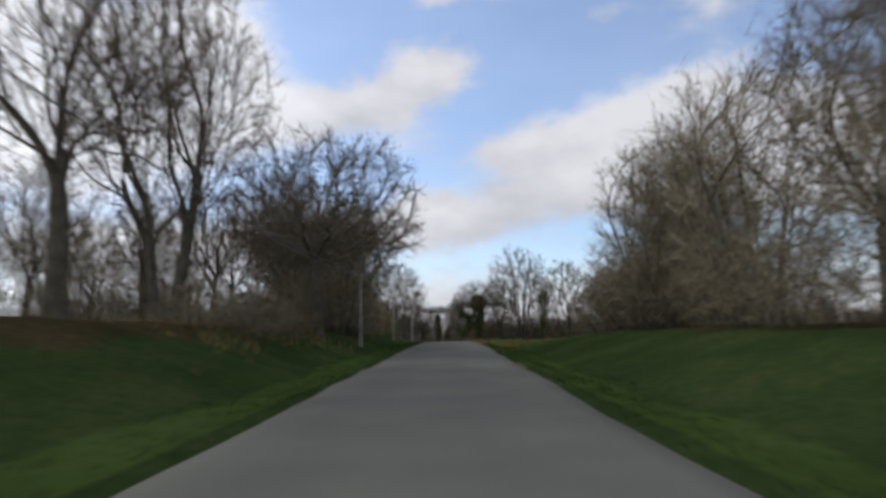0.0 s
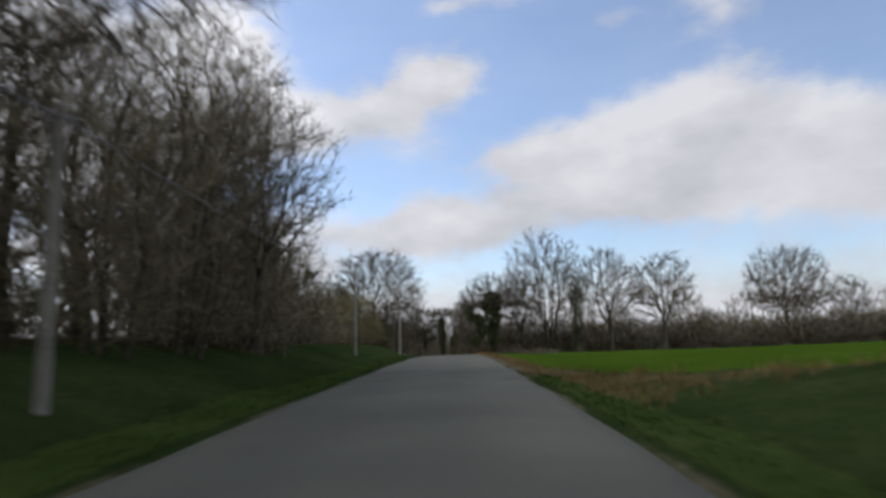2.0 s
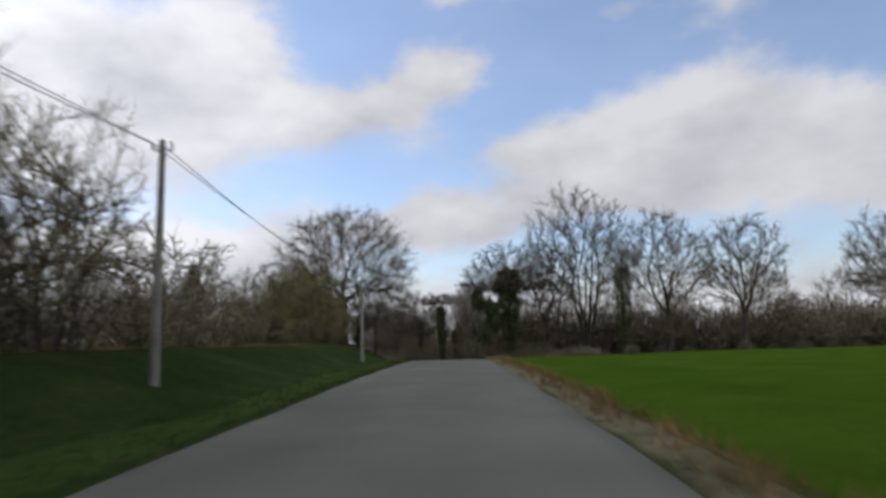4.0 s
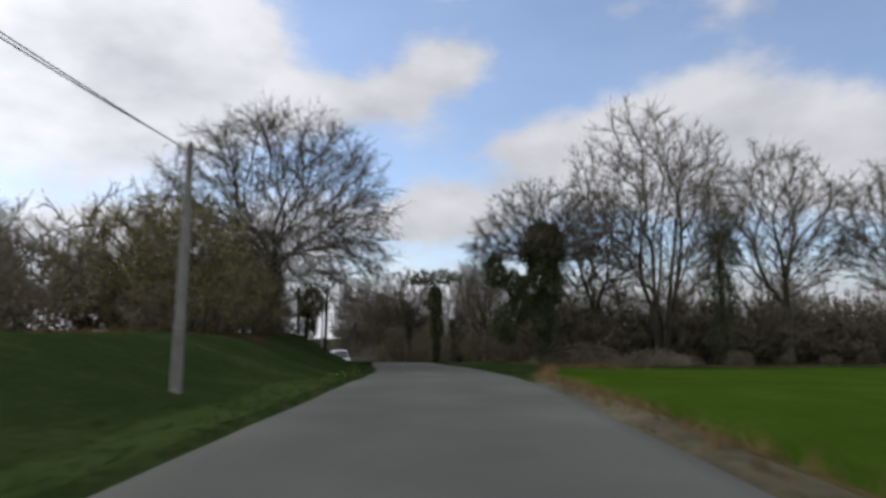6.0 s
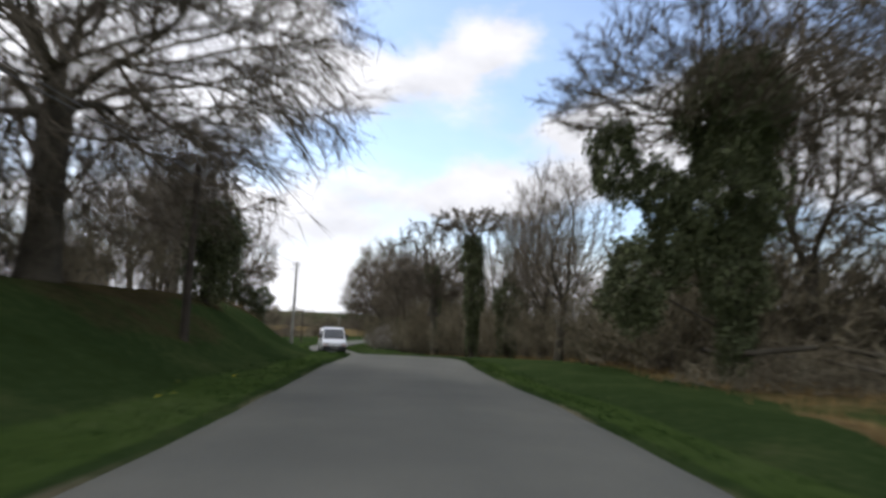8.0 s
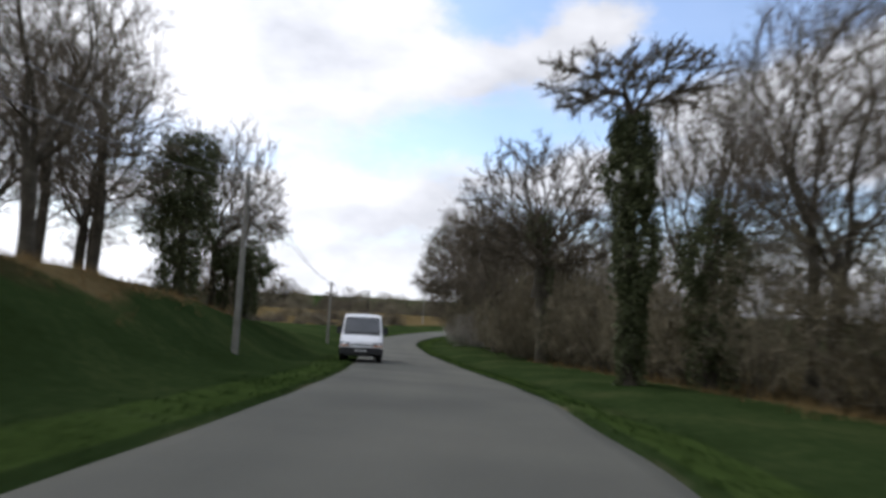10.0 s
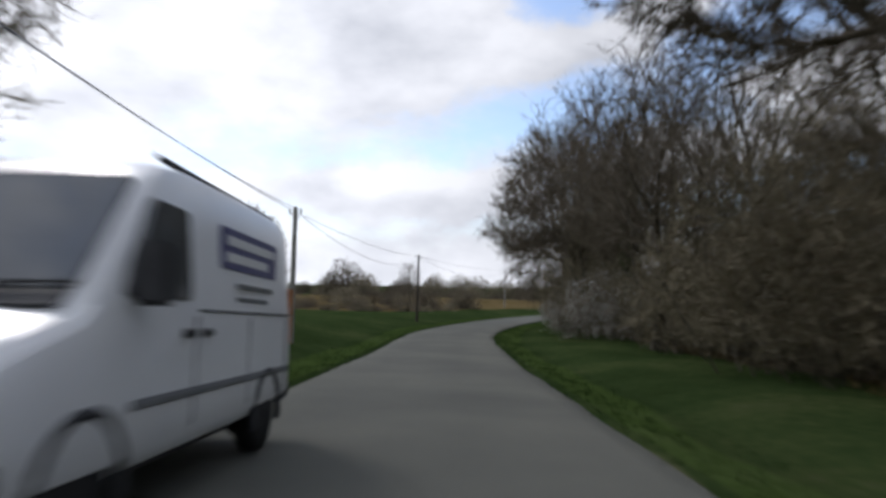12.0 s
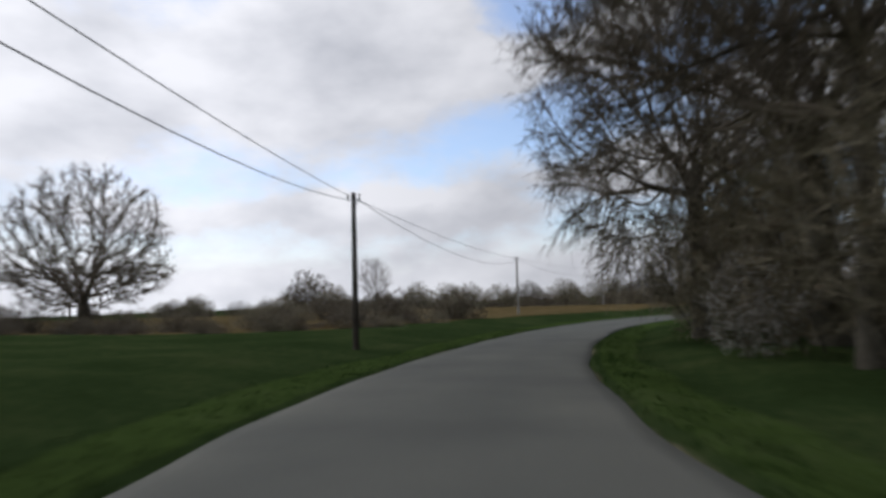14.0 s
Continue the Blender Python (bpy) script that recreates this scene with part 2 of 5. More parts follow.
def ground_material():
    """Grass, crop, dry grass, leaf litter and bare soil, blended by how much of each covers the ground."""
    m = bpy.data.materials.new("ground_cover")
    m.use_nodes = True
    t = m.node_tree
    b = t.nodes["Principled BSDF"]
    b.inputs["Roughness"].default_value, b.inputs["Specular IOR Level"].default_value = 1.0, 0.0
    co = t.nodes.new("ShaderNodeTexCoord").outputs["Object"]

    def nz(scale, detail):
        n = t.nodes.new("ShaderNodeTexNoise")
        n.inputs["Scale"].default_value, n.inputs["Detail"].default_value = scale, detail
        n.inputs["Roughness"].default_value = 0.62
        t.links.new(co, n.inputs["Vector"])
        return n.outputs["Fac"]

    def mth(op, p, q):
        n = t.nodes.new("ShaderNodeMath")
        n.operation = op
        for i, v in enumerate((p, q)):
            if isinstance(v, (int, float)):
                n.inputs[i].default_value = v
            else:
                t.links.new(v, n.inputs[i])
        return n.outputs[0]

    tone = mth("ADD", mth("MULTIPLY", nz(0.3, 6), 0.6), mth("MULTIPLY", nz(5.0, 6), 0.4))
    edge = mth("MULTIPLY", mth("SUBTRACT", nz(1.1, 6), 0.5), 1.6)

    def ramp(stops):
        cr = t.nodes.new("ShaderNodeValToRGB")
        e = cr.color_ramp.elements
        while len(e) < len(stops):
            e.new(0.5)
        for k, (pos, c) in enumerate(stops):
            e[k].position, e[k].color = pos, (*c, 1)
        t.links.new(tone, cr.inputs["Fac"])
        return cr.outputs["Color"]

    colour = ramp([(0.32, (0.019, 0.030, 0.009)), (0.48, (0.027, 0.044, 0.015)), (0.60, (0.043, 0.059, 0.021)), (0.72, (0.068, 0.068, 0.037))])
    for name, stops in (("mown", [(0.35, (0.032, 0.050, 0.014)), (0.5, (0.043, 0.069, 0.018)), (0.65, (0.061, 0.083, 0.029))]),
                        ("crop", [(0.35, (0.033, 0.065, 0.006)), (0.5, (0.044, 0.084, 0.009)), (0.65, (0.063, 0.104, 0.015))]),
                        ("dry", [(0.35, (0.062, 0.048, 0.021)), (0.5, (0.111, 0.083, 0.038)), (0.65, (0.172, 0.129, 0.064))]),
                        ("litter", [(0.35, (0.023, 0.021, 0.010)), (0.5, (0.041, 0.034, 0.017)), (0.65, (0.069, 0.055, 0.028))]),
                        ("soil", [(0.35, (0.059, 0.054, 0.035)), (0.5, (0.119, 0.106, 0.068)), (0.65, (0.198, 0.179, 0.121))])):
        at = t.nodes.new("ShaderNodeAttribute")
        at.attribute_name = name
        k = t.nodes.new("ShaderNodeMapRange")
        k.interpolation_type = "SMOOTHSTEP"
        k.inputs["From Min"].default_value, k.inputs["From Max"].default_value = 0.35, 0.65
        t.links.new(mth("ADD", at.outputs["Fac"], mth("MULTIPLY", edge, mth("MULTIPLY", at.outputs["Fac"], mth("SUBTRACT", 1.15, at.outputs["Fac"])))), k.inputs["Value"])
        mx = t.nodes.new("ShaderNodeMix")
        mx.data_type = "RGBA"
        t.links.new(k.outputs[0], mx.inputs[0])
        t.links.new(colour, mx.inputs[6])
        t.links.new(ramp(stops), mx.inputs[7])
        colour = mx.outputs[2]
    t.links.new(colour, b.inputs["Base Color"])
    bp = t.nodes.new("ShaderNodeBump")
    bp.inputs["Strength"].default_value, bp.inputs["Distance"].default_value = 0.9, 0.08
    t.links.new(nz(9.0, 8), bp.inputs["Height"])
    t.links.new(bp.outputs["Normal"], b.inputs["Normal"])
    return m


PETAL = material("yellow_petal", [(0.3, (0.55, 0.42, 0.02)), (0.7, (0.70, 0.56, 0.04))], 4, 3, 0.7, 20, 0.2, island=0.3)
GROUND_COVER = ground_material()

# ---------------------------------------------------------------- plan of the road and the land
# road: y, centre x, half width
ROAD = [(-70, -0.5, 2.5), (0, -0.3, 2.5), (25, 0.0, 2.65), (45, 0.22, 2.65), (70, 0.4, 2.72), (90, 0.47, 2.82), (102, 0.5, 2.85), (113, 0.3, 2.75), (121, -0.3, 2.65), (127, -1.0, 2.65),
        (132.5, -1.95, 2.6), (139, -2.8, 2.52), (146, -3.42, 2.55), (153.5, -5.0, 2.62), (162.5, -7.44, 2.64), (168.5, -9.35, 2.60), (177, -12.2, 2.60), (183.5, -14.4, 2.55), (191, -17.0, 2.53),
        (198, -19.28, 2.44), (204.5, -21.45, 2.40), (212, -23.0, 2.4), (222, -23.9, 2.3), (234, -23.9, 2.3), (246, -21.8, 2.4), (257, -17.0, 2.9), (267, -9.5, 3.3), (280, 4, 3.6), (330, 70, 3.6)]
# height of the road along y
RISE = [(-70, -1), (-15, -0.35), (0, 0), (7.9, 0.155), (15.4, 0.33), (23.7, 0.48), (31.1, 0.67), (38.3, 0.88), (45.7, 1.03), (63, 1.28), (81.2, 1.45), (95, 1.43), (105, 1.43), (115.7, 1.23), (118.5, 1.14), (126, 1.0), (132, 0.87), (139, 0.71),
        (145.9, 0.56), (149, 0.41), (155.9, -0.01), (162.5, -0.49), (169.6, -0.98), (176.4, -1.4), (183.5, -1.78), (190.6, -2.12), (198, -2.33), (206, -2.5), (215, -2.66), (230, -2.8), (260, -2.9), (400, -2.9)]
# how high the land stands over the road: y, left bank, right side
SIDES = [(-70, 1.8, 1.0), (0, 1.8, 1.0), (30, 1.7, 0.95), (42, 1.5, 0.5), (52, 1.4, -0.05), (64, 1.15, -0.1), (90, 1.25, -0.15), (105, 1.3, -0.2), (115, 1.5, -0.2), (125, 1.85, -0.1), (140, 2.2, 0.0),
         (155, 2.45, 0.1), (165, 2.3, 0.2), (178, 1.6, 0.25), (190, 1.0, 0.25), (202, 0.55, 0.2), (215, 0.35, 0.15), (240, 0.4, 0.2), (300, 0.6, 0.6)]
YS = np.arange(-70.0, 330.0, 0.5)


def _smooth(table, k, width):
    t = np.array([(r[0], r[k]) for r in table], float)
    v = np.interp(YS, t[:, 0], t[:, 1])
    n = int(width / 0.5)
    pad = np.concatenate([np.full(n, v[0]), v, np.full(n, v[-1])])
    ker = np.hanning(2 * n + 1)
    return np.convolve(pad, ker / ker.sum(), "same")[n:-n]


_RX, _HW, _RZ, _HL, _HR = _smooth(ROAD, 1, 8), _smooth(ROAD, 2, 8), _smooth(RISE, 1, 7), _smooth(SIDES, 1, 8), _smooth(SIDES, 2, 6)


def road_x(y):
    return np.interp(y, YS, _RX) - 0.03


def road_half(y):
    return np.interp(y, YS, _HW) + 0.03


def road_z(y):
    return np.interp(y, YS, _RZ)


def step(v, lo, hi):
    t = np.clip((v - lo) / (hi - lo), 0, 1)
    return t * t * (3 - 2 * t)


def wave(x, y):
    return (np.sin(x * 0.83 + 1.3 * np.sin(y * 0.37)) * np.cos(y * 0.71 + 0.9 * np.sin(x * 0.29)) + 0.6 * np.sin(x * 2.1 + y * 1.3) * np.sin(y * 1.9 - x * 0.8))


def land_z(x, y):
    """The height of the ground."""
    x, y = np.asarray(x, float), np.asarray(y, float)
    u = x - road_x(y)
    out = np.abs(u) - road_half(y)
    left, right = np.interp(y, YS, _HL), np.interp(y, YS, _HR)
    verge = 0.05 * step(out, 0.0, 0.5) - 0.14 * step(-out, -0.05, 0.25)
    foot = np.interp(y, [140, 155, 170, 186], [0.9, 2.3, 2.3, 0.9])
    lz = left * step(out, foot, foot + 5.4) + 1.2 * step(out, np.interp(y, [200, 230], [12, 24]), 55) * (1 - step(y, 232, 270)) + 0.65 * step(out, 6, 24) * step(y, 182, 200) * (1 - step(y, 214, 232)) - 1.0 * step(y, 285, 340)
    rz = right * step(out, 0.8, 6.0) - 0.14 * step(out, 0.3, 1.2) * (1 - step(out, 1.6, 2.8)) - 0.4 * step(out, 60, 140)
    bump = 0.05 * wave(x, y) * step(out, 0.3, 2.5) + 0.25 * wave(x * 0.12, y * 0.12) * step(out, 15, 40)
    return road_z(y) + verge + np.where(u < 0, lz, rz) + bump


def lz(x, y):
    return float(land_z(x, y))


# ---------------------------------------------------------------- builders


def mesh_from(name, verts, faces, mats, index=None, smooth=False):
    me = bpy.data.meshes.new(name)
    me.from_pydata([tuple(v) for v in verts], [], faces)
    for m in (mats if isinstance(mats, (list, tuple)) else [mats]):
        me.materials.append(m)
    if index is not None:
        me.polygons.foreach_set("material_index", index)
    if smooth:
        me.polygons.foreach_set("use_smooth", [True] * len(me.polygons))
    me.update()
    return me


def part(name, data, mat, parent, label=""):
    """Links a bmesh or a mesh as one mesh object under a thing or a part."""
    if isinstance(data, bmesh.types.BMesh):
        me = bpy.data.meshes.new(name)
        data.to_mesh(me)
        data.free()
        me.materials.append(mat)
    else:
        me = data
    ob = new(name, me)
    ob.parent = parent
    if label:
        ob["label"] = label
    return ob


class Soup:
    """Collects tubes and leaves for one mesh."""

    def __init__(self):
        self.v, self.f, self.n = [], [], 0

    def tube(self, pts, rad, sides):
        pts = np.asarray(pts, float)
        n = len(pts)
        d = np.gradient(pts, axis=0)
        d /= np.linalg.norm(d, axis=1)[:, None] + 1e-9
        ref = np.where(np.abs(d[:, 2:3]) > 0.9, np.array([[1.0, 0, 0]]), np.array([[0, 0, 1.0]]))
        a = np.cross(d, ref)
        a /= np.linalg.norm(a, axis=1)[:, None] + 1e-9
        b = np.cross(d, a)
        ang = np.arange(sides) * 2 * math.pi / sides
        ring = pts[:, None, :] + np.asarray(rad)[:, None, None] * (np.cos(ang)[None, :, None] * a[:, None, :] + np.sin(ang)[None, :, None] * b[:, None, :])
        self.v.append(ring.reshape(-1, 3))
        o = self.n
        for i in range(n - 1):
            for k in range(sides):
                p, q = o + i * sides + k, o + i * sides + (k + 1) % sides
                self.f.append((p, q, q + sides, p + sides))
        self.n += n * sides

    def spikes(self, base, tip, r):
        """Many straight three-sided twigs at once."""
        base, tip = np.asarray(base), np.asarray(tip)
        n = len(base)
        if not n:
            return
        d = tip - base
        d = d / (np.linalg.norm(d, axis=1)[:, None] + 1e-9)
        ref = np.where(np.abs(d[:, 2:3]) > 0.9, np.array([[1.0, 0, 0]]), np.array([[0, 0, 1.0]]))
        a = np.cross(d, ref)
        a /= np.linalg.norm(a, axis=1)[:, None] + 1e-9
        b = np.cross(d, a)
        r = np.asarray(r).reshape(-1, 1)
        v = np.stack([base + a * r, base - 0.5 * a * r + 0.87 * b * r, base - 0.5 * a * r - 0.87 * b * r, tip], 1)
        self.v.append(v.reshape(-1, 3))
        o = self.n
        for i in range(n):
            k = o + 4 * i
            self.f += [(k, k + 1, k + 3), (k + 1, k + 2, k + 3), (k + 2, k, k + 3)]
        self.n += 4 * n

    def slivers(self, base, tip, width, rng):
        """The finest twigs: one narrow tapering blade each."""
        n = len(base)
        d = unit(tip - base)
        a = unit(np.cross(d, rng.normal(size=(n, 3)))) * width * rng.uniform(0.6, 1.2, n)[:, None] * 0.5
        self.v.append(np.stack([base - a, base + a, tip], 1).reshape(-1, 3))
        self.f += [(self.n + 3 * i, self.n + 3 * i + 1, self.n + 3 * i + 2) for i in range(n)]
        self.n += 3 * n

    def leaves(self, pts, size, rng, flat=0.0):
        """Small pointed leaves, four corners each, turned at random."""
        pts = np.asarray(pts)
        n = len(pts)
        if not n:
            return
        a = rng.normal(size=(n, 3))
        a[:, 2] *= 1 - flat
        a /= np.linalg.norm(a, axis=1)[:, None]
        b = np.cross(a, rng.normal(size=(n, 3)))
        b /= np.linalg.norm(b, axis=1)[:, None]
        s = (size * rng.uniform(0.6, 1.3, n))[:, None]
        v = np.stack([pts - a * s, pts - b * s * 0.55, pts + a * s, pts + b * s * 0.55], 1)
        self.v.append(v.reshape(-1, 3))
        for i in range(n):
            k = self.n + 4 * i
            self.f.append((k, k + 1, k + 2, k + 3))
        self.n += 4 * n

    def mesh(self, name, mat, smooth=False):
        return mesh_from(name, np.concatenate(self.v) if self.v else np.zeros((0, 3)), self.f, mat, smooth=smooth)


def unit(v):
    return v / (np.linalg.norm(v, axis=-1, keepdims=True) + 1e-9)


def skeleton(rng, k):
    """A branching skeleton: each point of the crown, from the inside out, joins the branch that reaches it with the least detour."""
    H = k["height"]
    R = H * k["aspect"] / 2
    lo, mid, top = H * k["low"], H * k["mid"], H
    n = k["points"]
    lobes = unit(rng.normal(size=(k["lobes"], 3)))
    d = unit(rng.normal(size=(n, 3)))
    reach = 1 - k["rough"] + k["rough"] * np.max(np.clip(d @ lobes.T, 0, 1) ** 3, axis=1)
    c = d * (rng.uniform(0, 1, n) ** k["shell"] * reach)[:, None]
    goal = np.stack([c[:, 0] * R, c[:, 1] * R, mid + np.where(c[:, 2] > 0, c[:, 2] * (top - mid), c[:, 2] * (mid - lo))], 1)
    cap = 9 * n + 400
    P, D, L, up = np.zeros((cap, 3)), np.zeros((cap, 3)), np.zeros(cap), np.full(cap, -1)
    can = np.zeros(cap, bool)
    m = 0

    def add(p, parent, ok=True):
        nonlocal m
        P[m], up[m], can[m] = p, parent, ok
        if parent >= 0:
            v = P[m] - P[parent]
            ln = np.linalg.norm(v)
            D[m], L[m] = v / (ln + 1e-9), L[parent] + ln
        else:
            D[m] = (0, 0, 1)
        m += 1
        return m - 1

    fork = H * k["fork"]
    for s in range(k.get("stems", 1)):
        many = k.get("stems", 1) > 1
        a, q = rng.uniform(0, 6.283), math.sqrt(rng.uniform()) if many else 0.0
        base = np.array([math.cos(a), math.sin(a), 0.0]) * q * k.get("clump", 0.0)
        out = np.array([math.cos(a) * q * k.get("splay", 0.0), math.sin(a) * q * k.get("splay", 0.0), 1.0])
        reach_up = fork * (rng.uniform(0.55, 1.05) if many else 1.0)
        steps = max(3, int(reach_up / (H * 0.045)))
        last = add(base - np.array([0, 0, 0.3]), -1, False)
        sway = rng.normal(size=2) * k["sway"] * H
        for i in range(1, steps + 1):
            t = i / steps
            p = base + out * reach_up * t + np.array([sway[0] * math.sin(2.4 * t), sway[1] * math.sin(3.1 * t), 0]) * t + rng.normal(size=3) * 0.003 * H
            last = add(p, last, p[2] > H * k["first"])
    step_len = H * 0.05
    root = np.array([0, 0, fork if k.get("stems", 1) == 1 else 0.2 * H])
    for p in goal[np.argsort(np.linalg.norm(goal - root, axis=1))]:
        v = p - P[:m]
        dist = np.linalg.norm(v, axis=1) + 1e-6
        cos = np.einsum("ij,ij->i", v, D[:m]) / dist
        cost = dist * (1 + k["turn"] * (1 - cos)) + k["bf"] * L[:m] + np.where(can[:m], 0, 1e6)
        j = int(np.argmin(cost))
        seg = max(1, int(math.ceil(dist[j] / step_len)))
        a, knee = P[j].copy(), P[j] + D[j] * dist[j] * 0.4 + np.array([0, 0, k["arch"]]) * dist[j]
        last = j
        for i in range(1, seg + 1):
            t = i / seg
            q = a * (1 - t) ** 2 + knee * 2 * t * (1 - t) + p * t * t
            last = add(q + (rng.normal(size=3) * 0.06 * step_len if i < seg else 0), last)
    return P[:m], D[:m], up[:m]


def wood_meshes(rng, cfg, bark, twig, limbs=None):
    """Two meshes, trunk and crown of twigs; the main limbs as soups of their own, if asked for; and the finest twigs as base and tip."""
    P, D, up = skeleton(rng, cfg)
    n = len(P)
    count = np.zeros(n)
    kids = [[] for _ in range(n)]
    for i in range(n - 1, -1, -1):
        if not kids[i]:
            count[i] = 1
        if up[i] >= 0:
            count[up[i]] += count[i]
            kids[up[i]].append(i)
    # smooth the branches: every joint moves towards the middle of its parent and its stoutest child
    main = np.array([max(k, key=lambda c: count[c]) if k else -1 for k in kids])
    inner = np.nonzero((up >= 0) & (main >= 0))[0]
    for _ in range(4):
        P[inner] = 0.5 * P[inner] + 0.25 * (P[up[inner]] + P[main[inner]])
    has = np.nonzero(up >= 0)[0]
    D[has] = unit(P[has] - P[up[has]])
    single = cfg.get("stems", 1) == 1
    most = count.max()
    expo = math.log(cfg["radius"] / cfg["tip"]) / math.log(max(most, 2))
    rad = cfg["tip"] * count ** expo
    trunk, crown = Soup(), Soup()
    big = []
    stack = [(i, None, 0) for i in range(n) if up[i] < 0]
    while stack:
        i, parent, level = stack.pop()
        chain = [i]
        while kids[chain[-1]]:
            ks = sorted(kids[chain[-1]], key=lambda c: -count[c])
            stack += [(c, chain[-1], level + 1) for c in ks[1:]]
            chain.append(ks[0])
        pts, r = P[chain], rad[chain].copy()
        if parent is not None:
            pts, r = np.vstack([P[parent], pts]), np.concatenate([[r[0]], r])
        elif single:
            r[:2] *= (1.6, 1.22)
        if len(pts) < 2:
            continue
        r[-1] *= 0.4
        own = crown
        if level == 0 or (not single and r[0] > 0.5 * rad.max()):
            own = trunk
        elif limbs is not None and single and level <= 2 and r[0] > 0.22 * rad.max() and len(big) < 9:
            own = Soup()
            limbs.append(own)
            big.append(1)
        sides = 9 if r[0] > 0.14 else 6 if r[0] > 0.07 else 4 if r[0] > 0.035 else 3
        own.tube(pts, r, sides)
    # twigs off the outer branches, and finer ones off those
    H = cfg["height"]
    outer = np.nonzero(count <= cfg["outer"])[0]
    outer = outer[up[outer] >= 0]
    i = np.repeat(outer, cfg["twigs"])
    away = unit(P[i] * np.array([1, 1, 0]) + 1e-6)
    edge = np.clip(np.hypot(P[i, 0], P[i, 1]) / (H * cfg["aspect"] / 2), 0, 1)
    d = unit(D[i] + away * 0.25 + rng.normal(size=(len(i), 3)) * cfg["spread"] + np.array([0, 0, 1]) * (cfg["rise"] - cfg["droop"] * edge)[:, None])
    ln = H * cfg["twig"] * rng.uniform(0.4, 1.15, len(i))
    b1 = P[i] - D[i] * (rng.uniform(0, 1, len(i)) * 0.03 * H)[:, None]
    t1 = b1 + d * ln[:, None]
    j = np.repeat(np.arange(len(i)), cfg["fines"])
    t = rng.uniform(0.1, 0.95, len(j))[:, None]
    b2 = b1[j] + (t1[j] - b1[j]) * t
    d2 = unit(d[j] + rng.normal(size=(len(j), 3)) * cfg["spread"] * 1.1 + np.array([0, 0, 1]) * (cfg["rise"] - cfg["droop"] * edge[j])[:, None])
    t2 = b2 + d2 * (ln[j] * rng.uniform(0.25, 0.65, len(j)))[:, None]
    crown.slivers(b1, t1, cfg["fine"] * 1.6, rng)
    crown.slivers(b2, t2, cfg["fine"], rng)
    return trunk.mesh("trunk", bark, True), crown.mesh("crown", twig), (np.concatenate([b1, b2]), np.concatenate([t1, t2]))


FULL = dict(height=16, aspect=0.6, low=0.2, mid=0.55, fork=0.5, first=0.16, points=620, lobes=16, rough=0.28, shell=0.36, turn=0.9, bf=0.32, arch=0.06, sway=0.012, radius=0.30, tip=0.0125,
            outer=6, twigs=4, fines=4, twig=0.064, spread=0.62, rise=0.16, droop=0.0, fine=0.022)


def kind_of(**kw):
    c = dict(FULL)
    c.update(kw)
    return c


KINDS = {
    # slender tree with upright limbs
    "tall": kind_of(height=18, aspect=0.52, twigs=3, low=0.16, mid=0.56, fork=0.50, first=0.12, points=680, bf=0.22, turn=1.4, arch=0.14, rise=0.32, radius=0.27, shell=0.42),
    # fan of rising limbs on a short trunk
    "tall_b": kind_of(height=17, aspect=0.62, twigs=3, low=0.26, mid=0.60, fork=0.34, first=0.20, bf=0.42, turn=1.0, arch=0.12, rise=0.22),
    # round-headed oak
    "round": kind_of(height=11, aspect=1.1, low=0.30, mid=0.48, fork=0.40, first=0.28, bf=0.30, arch=0.05, radius=0.22, twig=0.07, fine=0.022, points=1100, twigs=4, fines=5),
    # broad tree with arching outer boughs whose twigs hang
    "wide": kind_of(height=14, aspect=1.0, low=0.06, mid=0.44, fork=0.42, first=0.24, points=1250, bf=0.34, arch=0.16, radius=0.34, twig=0.085, droop=0.62, rise=0.2, spread=0.5, fine=0.021, twigs=5, fines=5, lobes=22, rough=0.18, shell=0.33),
    # several thin poles out of one stool
    "thicket": kind_of(height=11, aspect=0.66, low=0.08, mid=0.52, fork=0.62, first=0.12, stems=7, clump=0.8, splay=0.32, points=270, bf=0.14, turn=1.3, arch=0.12, rise=0.3, radius=0.085, tip=0.013, fine=0.023, twig=0.11, outer=2, twigs=3, fines=4),
    # dense rounded shrub
    "shrub": kind_of(height=4.6, aspect=1.2, low=0.0, mid=0.40, fork=0.5, first=0.06, stems=14, clump=0.9, splay=0.75, points=250, bf=0.12, turn=0.9, arch=0.1, rise=0.2, radius=0.03, tip=0.009, fine=0.017, twig=0.14, outer=2, twigs=3, fines=3, rough=0.35),
}
KINDS["dome"] = kind_of(height=11, aspect=1.18, low=0.10, mid=0.40, fork=0.24, first=0.12, points=1000, bf=0.46, turn=0.8, arch=0.08, radius=0.44, twig=0.055, fine=0.032, twigs=5, fines=4, lobes=26, rough=0.14, shell=0.33)
KINDS["tall_b_far"] = dict(KINDS["tall_b"], fine=0.032, points=520, tip=0.014, twigs=4)
# a few stout stems from one root, forking low
KINDS["forked"] = kind_of(height=15, aspect=0.8, low=0.20, mid=0.58, fork=0.42, first=0.13, stems=3, clump=0.5, splay=0.34, points=820, bf=0.30, radius=0.34, shell=0.40, fines=5)
KINDS["ash"] = kind_of(height=19, aspect=0.66, low=0.14, mid=0.56, fork=0.62, first=0.16, stems=4, clump=0.5, splay=0.30, points=640, bf=0.20, turn=1.5, arch=0.16, rise=0.4, radius=0.21, shell=0.42, fine=0.032, tip=0.015, twigs=4)
KINDS["flat"] = kind_of(height=4.0, aspect=1.7, low=0.42, mid=0.66, fork=0.45, first=0.3, points=330, fine=0.03, radius=0.16, twig=0.09, rough=0.1)
